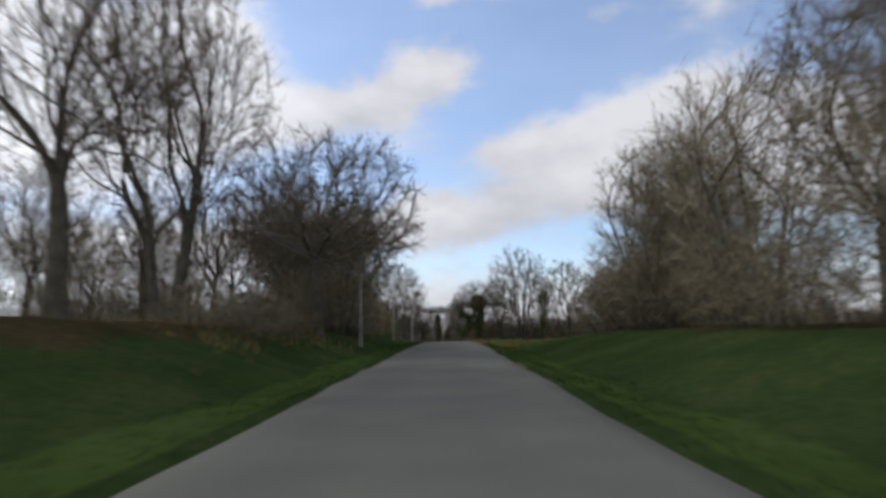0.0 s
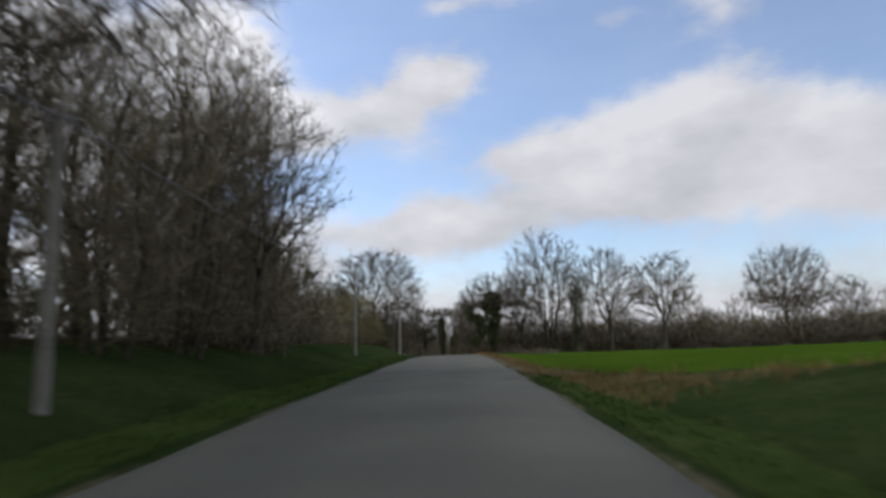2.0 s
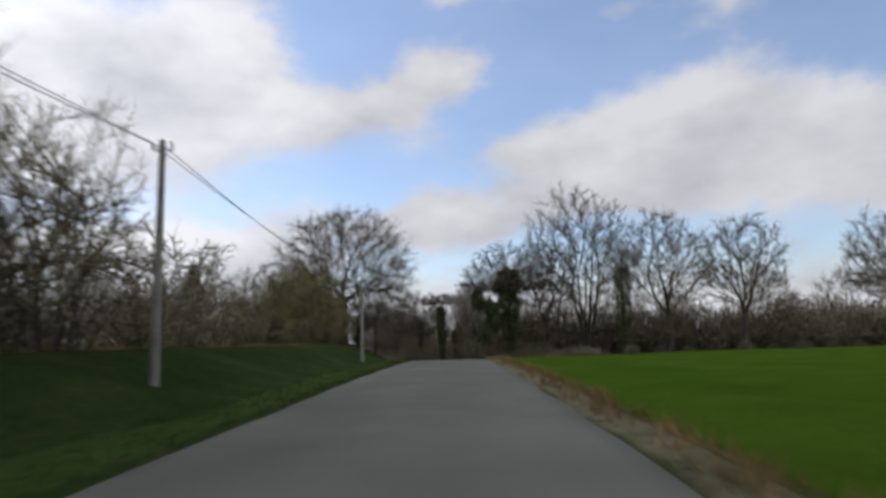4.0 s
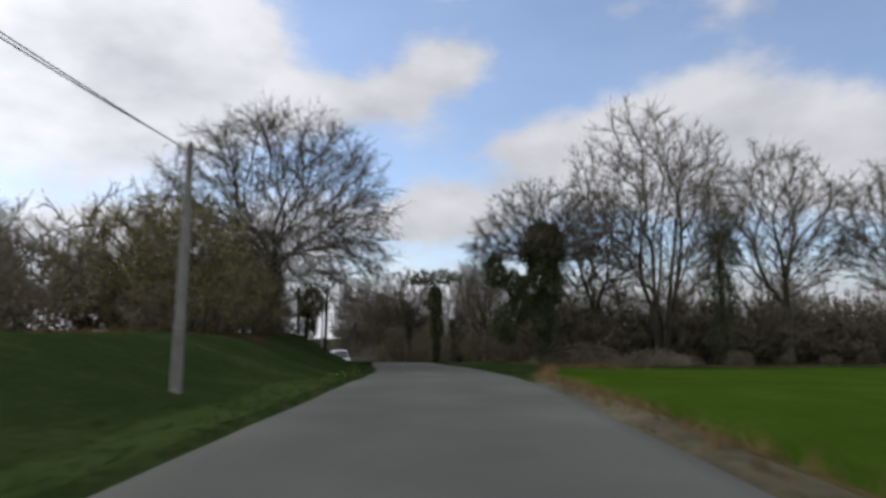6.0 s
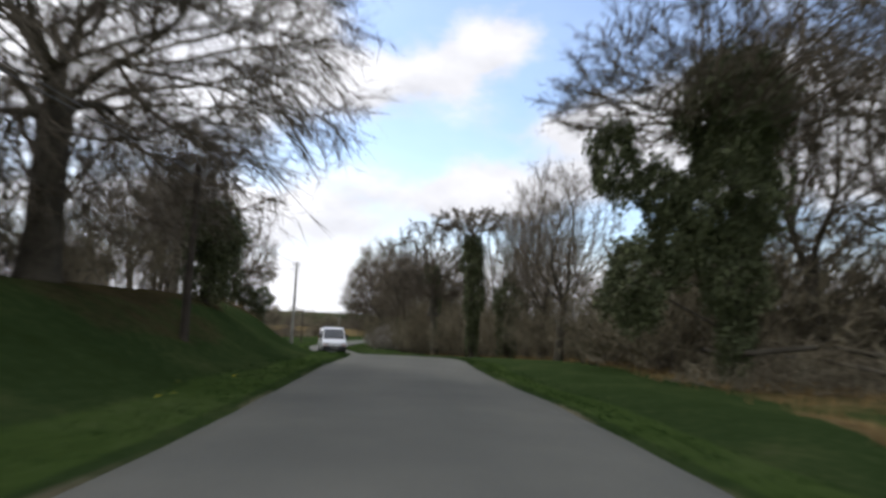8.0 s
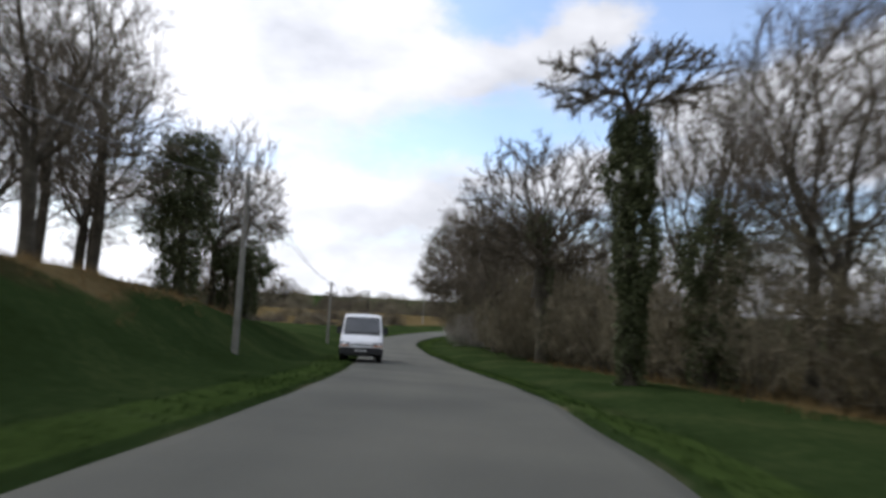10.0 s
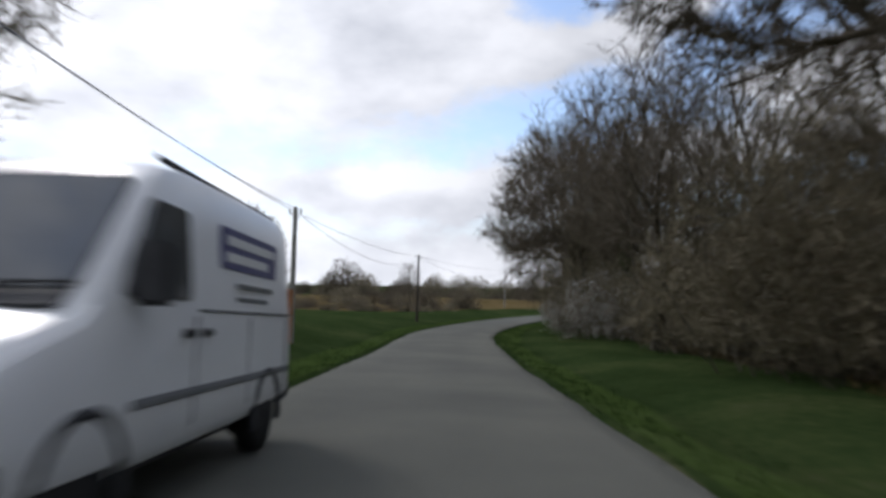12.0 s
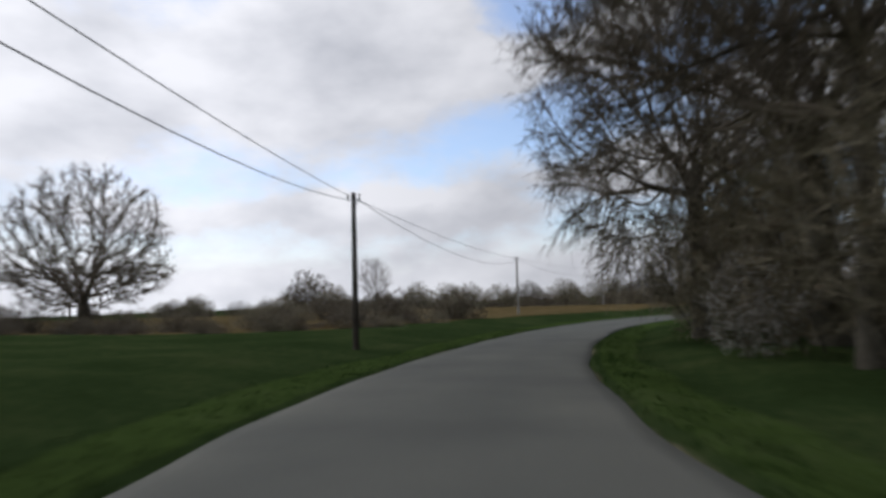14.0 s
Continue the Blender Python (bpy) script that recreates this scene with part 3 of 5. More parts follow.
KINDS["mid_shrub"] = dict(KINDS["shrub"], height=5.5, aspect=1.1, stems=10, splay=0.6, points=130, fine=0.040, tip=0.014, twigs=2, fines=3)
PROTO = {}


def bare_tree(name, kind, seed, bark=None, twig=None, leaves=0, leaf_mat=None, leaf_size=0.05, leaf_name="foliage"):
    """A prototype: an empty with its trunk, its crown of twigs and, if any, its foliage."""
    rng = np.random.default_rng(seed)
    limbs = []
    tr, cr, (a, b) = wood_meshes(rng, KINDS[kind], bark or BARK, twig or TWIG, limbs)
    root = new(name)
    part("stem_clump" if "stems" in KINDS[kind] else "trunk", tr, None, root)
    part("twig_mass" if "stems" in KINDS[kind] else "crown", cr, None, root)
    for s in limbs:
        part("limb", s.mesh("limb", bark or BARK, True), None, root)
    if leaves:
        s = Soup()
        i = rng.integers(0, len(a), leaves)
        s.leaves(a[i] + (b[i] - a[i]) * rng.uniform(0.1, 1, leaves)[:, None], leaf_size, rng)
        part(leaf_name, s.mesh(leaf_name, leaf_mat), None, root)
    return root


def twig_dome(name, seed, height, aspect, twig, count=2600, fine=0.09):
    """A prototype of a far-off bare crown: a lumpy dome of fine twigs over spreading limbs, twiggy down to the ground."""
    rng = np.random.default_rng(seed)
    root = new(name)
    lobes = unit(rng.normal(size=(11, 3)) + np.array([0, 0, 0.6]))
    lobes[:, 2] = np.abs(lobes[:, 2])

    def reach(d):
        k = np.max(np.clip(d @ lobes.T, 0, 1) ** 7, axis=1)
        return 0.74 + 0.26 * k

    scale3 = np.array([height * aspect / 2, height * aspect / 2, height])
    d = unit(rng.normal(size=(46, 3)))
    d[:, 2] = np.abs(d[:, 2])
    limbs = Soup()
    tips = d * reach(d)[:, None] * scale3 * 0.93
    mids = tips * np.array([0.38, 0.38, 0.52]) + rng.normal(size=tips.shape) * 0.03 * height
    limbs.tube([(0, 0, -0.3), (0.02 * height, 0, 0.10 * height), (0, 0.02 * height, 0.3 * height)], [0.03 * height, 0.024 * height, 0.012 * height], 7)
    root_pt = np.tile([[0, 0, 0.03 * height]], (46, 1)) + rng.normal(size=(46, 3)) * np.array([0.02, 0.02, 0]) * height
    limbs.spikes(root_pt, mids + (mids - root_pt) * 0.5, np.full(46, 0.011 * height))
    limbs.spikes(mids, tips, np.full(46, 0.006 * height))
    part("trunk", limbs.mesh("trunk", BARK), None, root)
    d = unit(rng.normal(size=(count, 3)))
    d[:, 2] = np.abs(d[:, 2])
    r = rng.uniform(0.12, 1.0, count) ** 0.45 * reach(d)
    p = d * r[:, None] * scale3
    q = p + unit(d * 1.1 + np.array([0, 0, 0.45]) + rng.normal(size=(count, 3)) * 0.55) * (height * rng.uniform(0.05, 0.13, count))[:, None]
    tw = Soup()
    tw.slivers(p, q, fine, rng)
    part("crown", tw.mesh("crown", twig), None, root)
    return root


used = set()


def plant(key, x, y, height, turn=0.0, label="", category="tree", group="", squash=1.0, sink=0.1, lean=0.0):
    """Sets a copy of a prototype on the ground at x, y, scaled to a height; squash widens or narrows its crown."""
    ob, base = PROTO[key]
    s = height / base
    m = pose(x, y, lz(x, y) - sink, lean, 0, turn) @ Matrix.Diagonal((s * squash, s * squash, s, 1))
    if key in used:
        ob = copy_thing(ob, m @ Matrix.Diagonal((1 / ob.scale[0], 1 / ob.scale[1], 1 / ob.scale[2], 1)))
    else:
        used.add(key)
        ob.matrix_basis = m
    return tagged(ob, label, category, group)

# ---------------------------------------------------------------- ground, field, road


def cover(x, y):
    """How much crop, dry grass, leaf litter and bare soil covers the ground at each place."""
    u = x - road_x(y)
    out = np.abs(u) - road_half(y)
    left = u < 0
    wob = 0.5 * np.sin(y * 0.31) + 0.35 * np.sin(y * 0.83 + 1)
    span = lambda lo, hi, soft: step(y, lo - soft, lo + soft) * (1 - step(y, hi - soft, hi + soft))
    edge = np.interp(y, [40, 45, 47, 54, 57, 61, 100, 105, 113, 117, 120, 124, 129], [9, 6, 3.4, 2.3, 1.4, 0.95, 1.0, 1.25, 1.4, 2.4, 3.2, 4.0, 5.5]) + 0.12 * wob
    crop = np.where(left, 0, span(44, 128, 1.5) * step(out, edge - 0.15, edge + 0.25) * (1 - step(out, 75, 80)))
    soil = np.where(left, 0, span(52, 111, 3) * step(out, 0.02, 0.12) * (1 - step(out, edge - 0.35, edge - 0.1))) * 0.85
    soil = np.maximum(soil, 0.55 * (1 - step(out, 0.03, 0.22)) * (0.75 + 0.25 * np.sin(y * 0.9)))
    rim = np.interp(y, [150, 172, 186, 200, 208, 214, 222, 230, 250], [4.6, 5.2, 14, 30, 27, 21, 17, 9, 4]) + wob
    dry = np.where(left, span(150, 330, 9) * step(out, rim, rim + 2.4) * (0.72 + 0.28 * step(out, rim + 1.5, rim + 7)), 0)
    dry = np.maximum(dry, np.where(left, span(60, 128, 6) * step(out, 7.5 + wob, 9.0 + wob) * (1 - step(out, 16, 20)) * 0.7, span(108, 130, 3) * step(out, edge - 0.95, edge - 0.55) * (1 - step(out, edge - 0.3, edge + 0.2))))
    dry = np.maximum(dry, np.where(left, 0, span(54, 111, 3) * step(out, edge - 0.5, edge - 0.3) * (1 - step(out, edge - 0.05, edge + 0.2)) * (0.75 + 0.3 * np.sin(y * 1.7) * np.sin(y * 0.6))))
    dry = np.maximum(dry, np.where(left, 0, span(128, 182, 6) * step(out, 4.5, 6.5) * 0.55))
    dry = np.maximum(dry, np.where(left, 0, span(43, 56, 2) * step(out, 0.4, 1.2) * (1 - step(out, edge - 0.4, edge + 0.4)) * 0.5))
    dry = np.maximum(dry, np.where(left, span(17, 36, 3) * step(out, 2.4 + wob, 3.8 + wob) * 0.42, 0))
    litter = np.where(left, span(-70, 66, 4) * step(out, 3.6 + wob, 5.5 + wob) * 0.85, span(-70, 43, 3) * step(out, 5.0, 6.4))
    litter = np.maximum(litter, np.where(left, 0.52 * span(127, 138, 2.5) * step(out, 2.2 + 0.5 * wob, 3.4 + 0.5 * wob), 0))
    litter = np.maximum(litter, np.where(left, span(114, 154, 5) * step(out, 4.0 + wob, 6.0 + wob) * 0.9, span(134, 250, 3) * step(out, 6.0, 7.8)))
    mown = step(out, 0.1, 0.35) * (1 - step(out, 1.0 + 0.3 * wob, 1.9 + 0.3 * wob)) * 0.8 * (1 - soil)
    return mown, crop, dry, litter, soil


def build_ground():
    ys = np.concatenate([np.arange(-60, 0, 3.0), np.arange(0, 240, 0.8), np.arange(240, 330, 3.0), np.array([330, 345, 370, 410, 480, 600, 800, 1200, 2000])])
    us = np.concatenate([-np.array([1500, 900, 500, 300, 200, 140, 100, 75, 58, 46, 38, 32, 27, 23, 20, 17.5, 15.5, 13.5, 12, 10.8, 9.8]), np.arange(-9.0, 9.01, 0.3),
                         np.array([9.8, 10.8, 12, 13.5, 15.5, 17.5, 20, 23, 27, 32, 38, 46, 58, 75, 100, 140, 200, 300, 500, 900, 1500])])
    X = road_x(ys)[:, None] + us[None, :]
    Y = np.repeat(ys[:, None], len(us), 1)
    verts = np.stack([X, Y, land_z(X, Y)], -1).reshape(-1, 3)
    w = len(us)
    faces = [(i * w + j, i * w + j + 1, (i + 1) * w + j + 1, (i + 1) * w + j) for i in range(len(ys) - 1) for j in range(w - 1)]
    me = mesh_from("ground", verts, faces, GROUND_COVER, smooth=True)
    for name, v in zip(("mown", "crop", "dry", "litter", "soil"), cover(X, Y)):
        me.attributes.new(name, "FLOAT", "POINT").data.foreach_set("value", v.reshape(-1).astype(np.float32))
    tagged(new("ground", me), "rough green grass verges and banks beside a young green crop field", "ground", "", "structure")


def build_grass(name, seed, count, lo, hi, mat, label, where, tall, blades):
    """Tufts of grass blades scattered beside the road."""
    rng = np.random.default_rng(seed)
    y = rng.uniform(0, 236, count)
    side = rng.choice([-1, 1], count)
    out = lo + (hi - lo) * rng.uniform(0, 1, count) ** 1.5
    x = road_x(y) + side * (road_half(y) + out)
    keep = where(x, y, side, out) > rng.uniform(0, 1, count)
    x, y = x[keep], y[keep]
    base = np.stack([x, y, land_z(x, y) - 0.02], 1)
    base = np.repeat(base, blades, 0) + rng.normal(size=(len(base) * blades, 3)) * np.array([0.07, 0.07, 0])
    up = rng.normal(size=base.shape) * 0.45
    up[:, 2] = 1
    tip = base + unit(up) * (tall * rng.uniform(0.5, 1.4, len(base)))[:, None]
    s = Soup()
    s.slivers(base, tip, 0.022, rng)
    tagged(new(name, s.mesh(name, mat)), label, "grass", "", "stuff")


def build_road():
    rng = np.random.default_rng(5)
    ys = np.concatenate([np.arange(-60, 0, 2.0), np.arange(0, 246, 0.6), np.arange(246, 300, 1.0)])
    us = np.array([-1.0, -0.97, -0.85, -0.6, -0.3, 0, 0.3, 0.6, 0.85, 0.97, 1.0])
    X, Z = np.zeros((len(ys), len(us))), np.zeros((len(ys), len(us)))
    half, xc, zc = road_half(ys), road_x(ys), road_z(ys)
    slope = np.gradient(xc, ys)
    wl = np.convolve(rng.normal(size=len(ys)), np.hanning(9) / 4, "same") * 0.07
    wr = np.convolve(rng.normal(size=len(ys)), np.hanning(9) / 4, "same") * 0.07
    for j, u in enumerate(us):
        h = half + (wl if u < 0 else wr) * abs(u)
        X[:, j] = xc + u * h * np.sqrt(1 + slope ** 2)
        Z[:, j] = zc + 0.035 * (1 - u * u) - (0.10 if abs(u) == 1 else 0.0) + 0.004 * np.sin(ys * 0.23 + 0.4 * j)
    verts = np.stack([X, np.repeat(ys[:, None], len(us), 1), Z], -1).reshape(-1, 3)
    w = len(us)
    faces = [(i * w + j, i * w + j + 1, (i + 1) * w + j + 1, (i + 1) * w + j) for i in range(len(ys) - 1) for j in range(w - 1)]
    me = mesh_from("road", verts, faces, ASPHALT, smooth=True)
    me.attributes.new("across", "FLOAT", "POINT").data.foreach_set("value", np.tile(us, len(ys)).astype(np.float32))
    tagged(new("road", me), "narrow unmarked grey asphalt country road", "road", "", "structure")


build_ground()
build_road()
build_grass("verge_grass", 31, 16000, 0.10, 1.7, GRASS_BLADE, "short rough green grass on the verges", lambda x, y, side, out: 1 - np.maximum.reduce([v * 1.1 for v in cover(x, y)[1:]]), 0.07, 6)
build_grass("dry_grass_tufts", 32, 50000, 0.2, 11.0, DRY, "pale dry grass and bracken on the banks", lambda x, y, side, out: np.maximum(cover(x, y)[2], 0.35 * cover(x, y)[4]), 0.28, 6)



def build_flowers():
    """Dandelions in the short grass of the verge."""
    rng = np.random.default_rng(8)
    y = rng.uniform(108, 130, 16)
    x = road_x(y) - road_half(y) - rng.uniform(0.3, 1.6, 16)
    s = Soup()
    for px, py in zip(x, y):
        z = lz(px, py) + 0.09
        s.leaves(np.array([[px, py, z]]) + rng.normal(size=(5, 3)) * np.array([0.014, 0.014, 0.006]), 0.017, rng, 0.6)
    tagged(new("dandelions", s.mesh("dandelions", PETAL)), "small yellow dandelions in the verge grass", "flowers", "", "stuff")


build_flowers()

# ---------------------------------------------------------------- poles and wires


def wooden_pole(name, x, y, height, mat, label, lean=(0.0, 0.0)):
    root = new(name)
    s = Soup()
    n = 9
    pts = [(lean[0] * i / n, lean[1] * i / n, -0.4 + (height + 0.4) * i / n) for i in range(n + 1)]
    s.tube(pts, [0.115 - 0.045 * i / n for i in range(n + 1)], 12)
    s.tube([pts[-1], (pts[-1][0], pts[-1][1], height + 0.03)], [0.07, 0.015], 12)
    part("shaft", s.mesh("shaft", mat, True), None, root)
    top = np.array([lean[0], lean[1], height])
    br = Soup()
    br.tube([top + (-0.25, 0, -0.22), top + (0.25, 0, -0.22)], [0.022, 0.022], 6)
    br.tube([top + (0.0, 0.08, -0.45), top + (0.2, 0.04, -0.22)], [0.012, 0.012], 5)
    part("bracket", br.mesh("bracket", STEEL), None, root)
    for dx in (-0.22, 0.22):
        ins = Soup()
        ins.tube([top + (dx, 0, -0.2), top + (dx, 0, -0.13), top + (dx, 0, -0.12), top + (dx, 0, -0.04)], [0.015, 0.03, 0.038, 0.02], 8)
        part("insulator", ins.mesh("insulator", CERAMIC, True), None, root)
    root.matrix_basis = pose(x, y, lz(x, y))
    return tagged(root, label, "utility pole", "poles along the road"), (x + lean[0], y + lean[1], lz(x, y) + height)


POLES = [(-5.4, 6.5, 5, POLE_WOOD), (-4.95, 40.5, 5.75, POLE_WOOD), (-5.5, 74.8, 7.4, POLE_WOOD), (-4.63, 101.3, 6.52, POLE_WOOD), (-7.6, 132.3, 6.1, POLE_DARK), (-13.4, 161.2, 5.75, POLE_WOOD),
         (-21.9, 189.5, 2.9, POLE_WOOD), (-28.8, 218.1, 2.65, POLE_DARK), (-31.2, 254.3, 2.5, POLE_WOOD), (-27.5, 292, 2.7, POLE_WOOD), (-19.5, 325, 2.9, POLE_WOOD)]
tops = []
for x, y, top, mat in POLES:
    tops.append(wooden_pole("telephone_pole", x, y, top - lz(x, y), mat, "weathered grey wooden telephone pole standing in the verge" if mat is POLE_WOOD else "dark creosoted wooden telephone pole standing in the verge", (0.04, 0.02))[1])


def wire(a, b, dx, drop, sag):
    s = Soup()
    pts = [(a[0] + dx + (b[0] - a[0]) * t, a[1] + (b[1] - a[1]) * t, a[2] - drop + (b[2] - a[2]) * t - sag * 4 * t * (1 - t)) for t in np.linspace(0, 1, 17)]
    s.tube(pts, [0.011] * 17, 5)
    tagged(new("overhead_wire", s.mesh("overhead_wire", CABLE, True)), "thin grey overhead telephone wire between two poles", "wire", "wires between the poles")


for p, q in zip(tops[:-1], tops[1:]):
    bend = 150 < p[1] < 185
    wire(p, q, -0.24, 0.04, 0.46 if bend else 0.34)
    wire(p, q, 0.24, 0.14 if bend else 0.30, 0.5 if p[1] < 120 else 0.66 if bend else 1.0)

# ---------------------------------------------------------------- trees: prototypes
PROTO["dome"] = (bare_tree("field_oak", "dome", 27), 11)
PROTO["tall"] = (bare_tree("ash_tree", "tall", 11), 18)
PROTO["tall_b"] = (bare_tree("ash_tree", "tall_b", 12), 17)
PROTO["tall_b_far"] = (bare_tree("ash_tree", "tall_b_far", 12), 17)
PROTO["round"] = (bare_tree("oak_tree", "round", 13), 11)
PROTO["ash"] = (bare_tree("ash_tree", "ash", 29), 19)
PROTO["forked"] = (bare_tree("oak_tree", "forked", 28), 15)
PROTO["wide"] = (bare_tree("beech_tree", "wide", 14), 14)
PROTO["thicket"] = (bare_tree("coppiced_tree", "thicket", 15, twig=TWIG_RED), 11)
PROTO["thicket_b"] = (bare_tree("coppiced_tree", "thicket", 16, twig=TWIG_RED), 11)
PROTO["shrub"] = (bare_tree("hedge_shrub", "shrub", 17, twig=TWIG_RED, leaves=600, leaf_mat=DEADLEAF, leaf_size=0.045, leaf_name="dead_leaves"), 4.6)
PROTO["shrub_b"] = (bare_tree("hedge_shrub", "shrub", 18, twig=TWIG_RED, leaves=500, leaf_mat=DEADLEAF, leaf_size=0.045, leaf_name="dead_leaves"), 4.6)
PROTO["far_shrub"] = (twig_dome("distant_shrub", 21, 4.6, 1.7, TWIG_PALE_HAZE, 1600, 0.095), 4.6)
PROTO["far_shrub_b"] = (twig_dome("distant_shrub", 22, 4.6, 1.6, TWIG, 1600, 0.095), 4.6)
PROTO["far_tree"] = (twig_dome("distant_tree", 25, 10, 1.5, TWIG_PALE_HAZE, 2800, 0.22), 10)
PROTO["far_tree_b"] = (twig_dome("distant_tree", 26, 10, 1.45, TWIG, 2800, 0.22), 10)
PROTO["mid_shrub"] = (bare_tree("hazel_shrub", "mid_shrub", 23, twig=TWIG_RED), 5.5)
PROTO["mid_shrub_b"] = (bare_tree("hazel_shrub", "mid_shrub", 24, twig=TWIG_RED), 5.5)
PROTO["willow"] = (bare_tree("willow_shrub", "shrub", 19, twig=TWIG, leaves=7500, leaf_mat=BUD, leaf_size=0.042, leaf_name="bud_haze"), 4.6)
PROTO["blackthorn"] = (bare_tree("blackthorn_shrub", "shrub", 20, twig=TWIG, leaves=7000, leaf_mat=BLOSSOM, leaf_size=0.034, leaf_name="blossom"), 4.6)


def ivy_tree(x, y, blobs, seed, leaves, label, core=0.28, size=0.074, crown=None, turn=0.0):
    """A trunk overgrown with ivy: blobs are (dx, dy, z, half width, half height) clumps of leaves over the trunk."""
    rng = np.random.default_rng(seed)
    root = new("ivy_tree")
    line = sorted(blobs, key=lambda b: b[2])
    zs = np.linspace(-0.3, line[-1][2], 8)
    cx = np.interp(zs, [0.0, line[-1][2]], [line[0][0], line[-1][0]])
    tr = Soup()
    tr.tube([(c, 0.05 * math.sin(z), z) for c, z in zip(cx, zs)], np.linspace(core, core * 0.45, 8), 8)
    for b in blobs:
        tr.tube([(np.interp(b[2] - 1.5, zs, cx), 0, b[2] - 1.5), (b[0], b[1], b[2])], [core * 0.2, 0.02], 5)
    part("trunk", tr.mesh("trunk", BARK, True), None, root)
    lv = Soup()
    vol = np.array([b[3] ** 2 + b[3] * b[4] for b in blobs])
    for b, c in zip(blobs, (leaves * vol / vol.sum()).astype(int)):
        d = unit(rng.normal(size=(c, 3)))
        lump = 1 + 0.28 * np.sin(d[:, 0] * 5 + b[2]) * np.cos(d[:, 2] * 4 + b[0]) + 0.16 * np.sin(d[:, 1] * 11 + d[:, 2] * 9)
        r = rng.uniform(0.4, 1.0, c) ** 0.45 * lump
        lv.leaves(np.stack([b[0] + d[:, 0] * r * b[3], b[1] + d[:, 1] * r * b[3], b[2] + d[:, 2] * r * b[4]], 1), size, rng)
    part("ivy", lv.mesh("ivy", IVY), None, root)
    if crown:
        kind, h, z0, sq, tw = crown
        c = dict(KINDS[kind])
        t2, c2, _ = wood_meshes(rng, c, BARK, TWIG)
        for nm, me in (("limb", t2), ("crown", c2)):
            ob = part(nm, me, None, root)
            s = h / c["height"]
            ob.matrix_basis = pose(float(np.interp(z0, zs, cx)), 0, z0, 0, 0, tw) @ Matrix.Diagonal((s * sq, s * sq, s, 1))
    root.matrix_basis = pose(x, y, lz(x, y) - 0.1, 0, 0, turn)
    return tagged(root, label, "tree")


# ---------------------------------------------------------------- trees and shrubs, along the road
BARE = "tall bare deciduous tree with grey-brown twigs"
COPPICE = "bare coppiced tree of several thin stems"
ROUNDL = "round-headed bare oak tree standing in a field hedge"
SHRUBL = "dense leafless brown hedge shrub"


def row(keys, n, y0, dy, dist, spread, heights, label, group, side=1, category="shrub", seed=0):
    """A hedge: n plants along the road, at a distance from its edge."""
    rng = np.random.default_rng(seed)
    for i in range(n):
        y = y0 + dy * i + rng.uniform(-0.3, 0.3) * dy
        d = float(road_half(y)) + dist + rng.uniform(0, spread)
        k = keys[i % len(keys)]
        plant(k, float(road_x(y)) + side * d, y, rng.uniform(*heights), rng.uniform(0, 360), COPPICE if "thicket" in k else label, "tree" if "thicket" in k else category, group, squash=rng.uniform(0.9, 1.2))


# left bank, first stretch
plant("tall_b", -9.8, 17.0, 13.5, 20, BARE, group="trees on the bank", squash=1.0)
plant("forked", -10.3, 24.8, 15.2, 80, "tall bare tree of three stout stems with grey-brown twigs", group="trees on the bank", squash=0.70)
for i, (x, y, h, k) in enumerate([(-13.5, 30, 7.0, "tall"), (-10.4, 19.5, 2.2, "shrub"), (-11.5, 26, 2.4, "shrub_b"), (-8.6, 27, 1.8, "shrub_b")]):
    plant(k, x, y, h, 57 * i, SHRUBL if "shrub" in k else BARE, "shrub" if "shrub" in k else "tree", group="trees on the bank")
plant("round", -6.8, 37, 12.4, 20, "broad bare tree with dense spreading twigs on a grass bank", squash=0.92)
for i, (x, y, h) in enumerate([(-6.9, 24.5, 1.7), (-7.5, 27, 1.9), (-6.8, 29.8, 1.6), (-7.8, 21.5, 1.8)]):
    plant("shrub" if i % 2 else "shrub_b", x, y, h, 70 * i, "low brown scrub on the grass bank", "shrub", "low scrub on the bank", squash=1.5)
plant("thicket_b", 11.0, 39.5, 6.5, 15, COPPICE, squash=1.35)
plant("shrub_b", 11.8, 40.5, 3.6, 15, SHRUBL, "shrub")
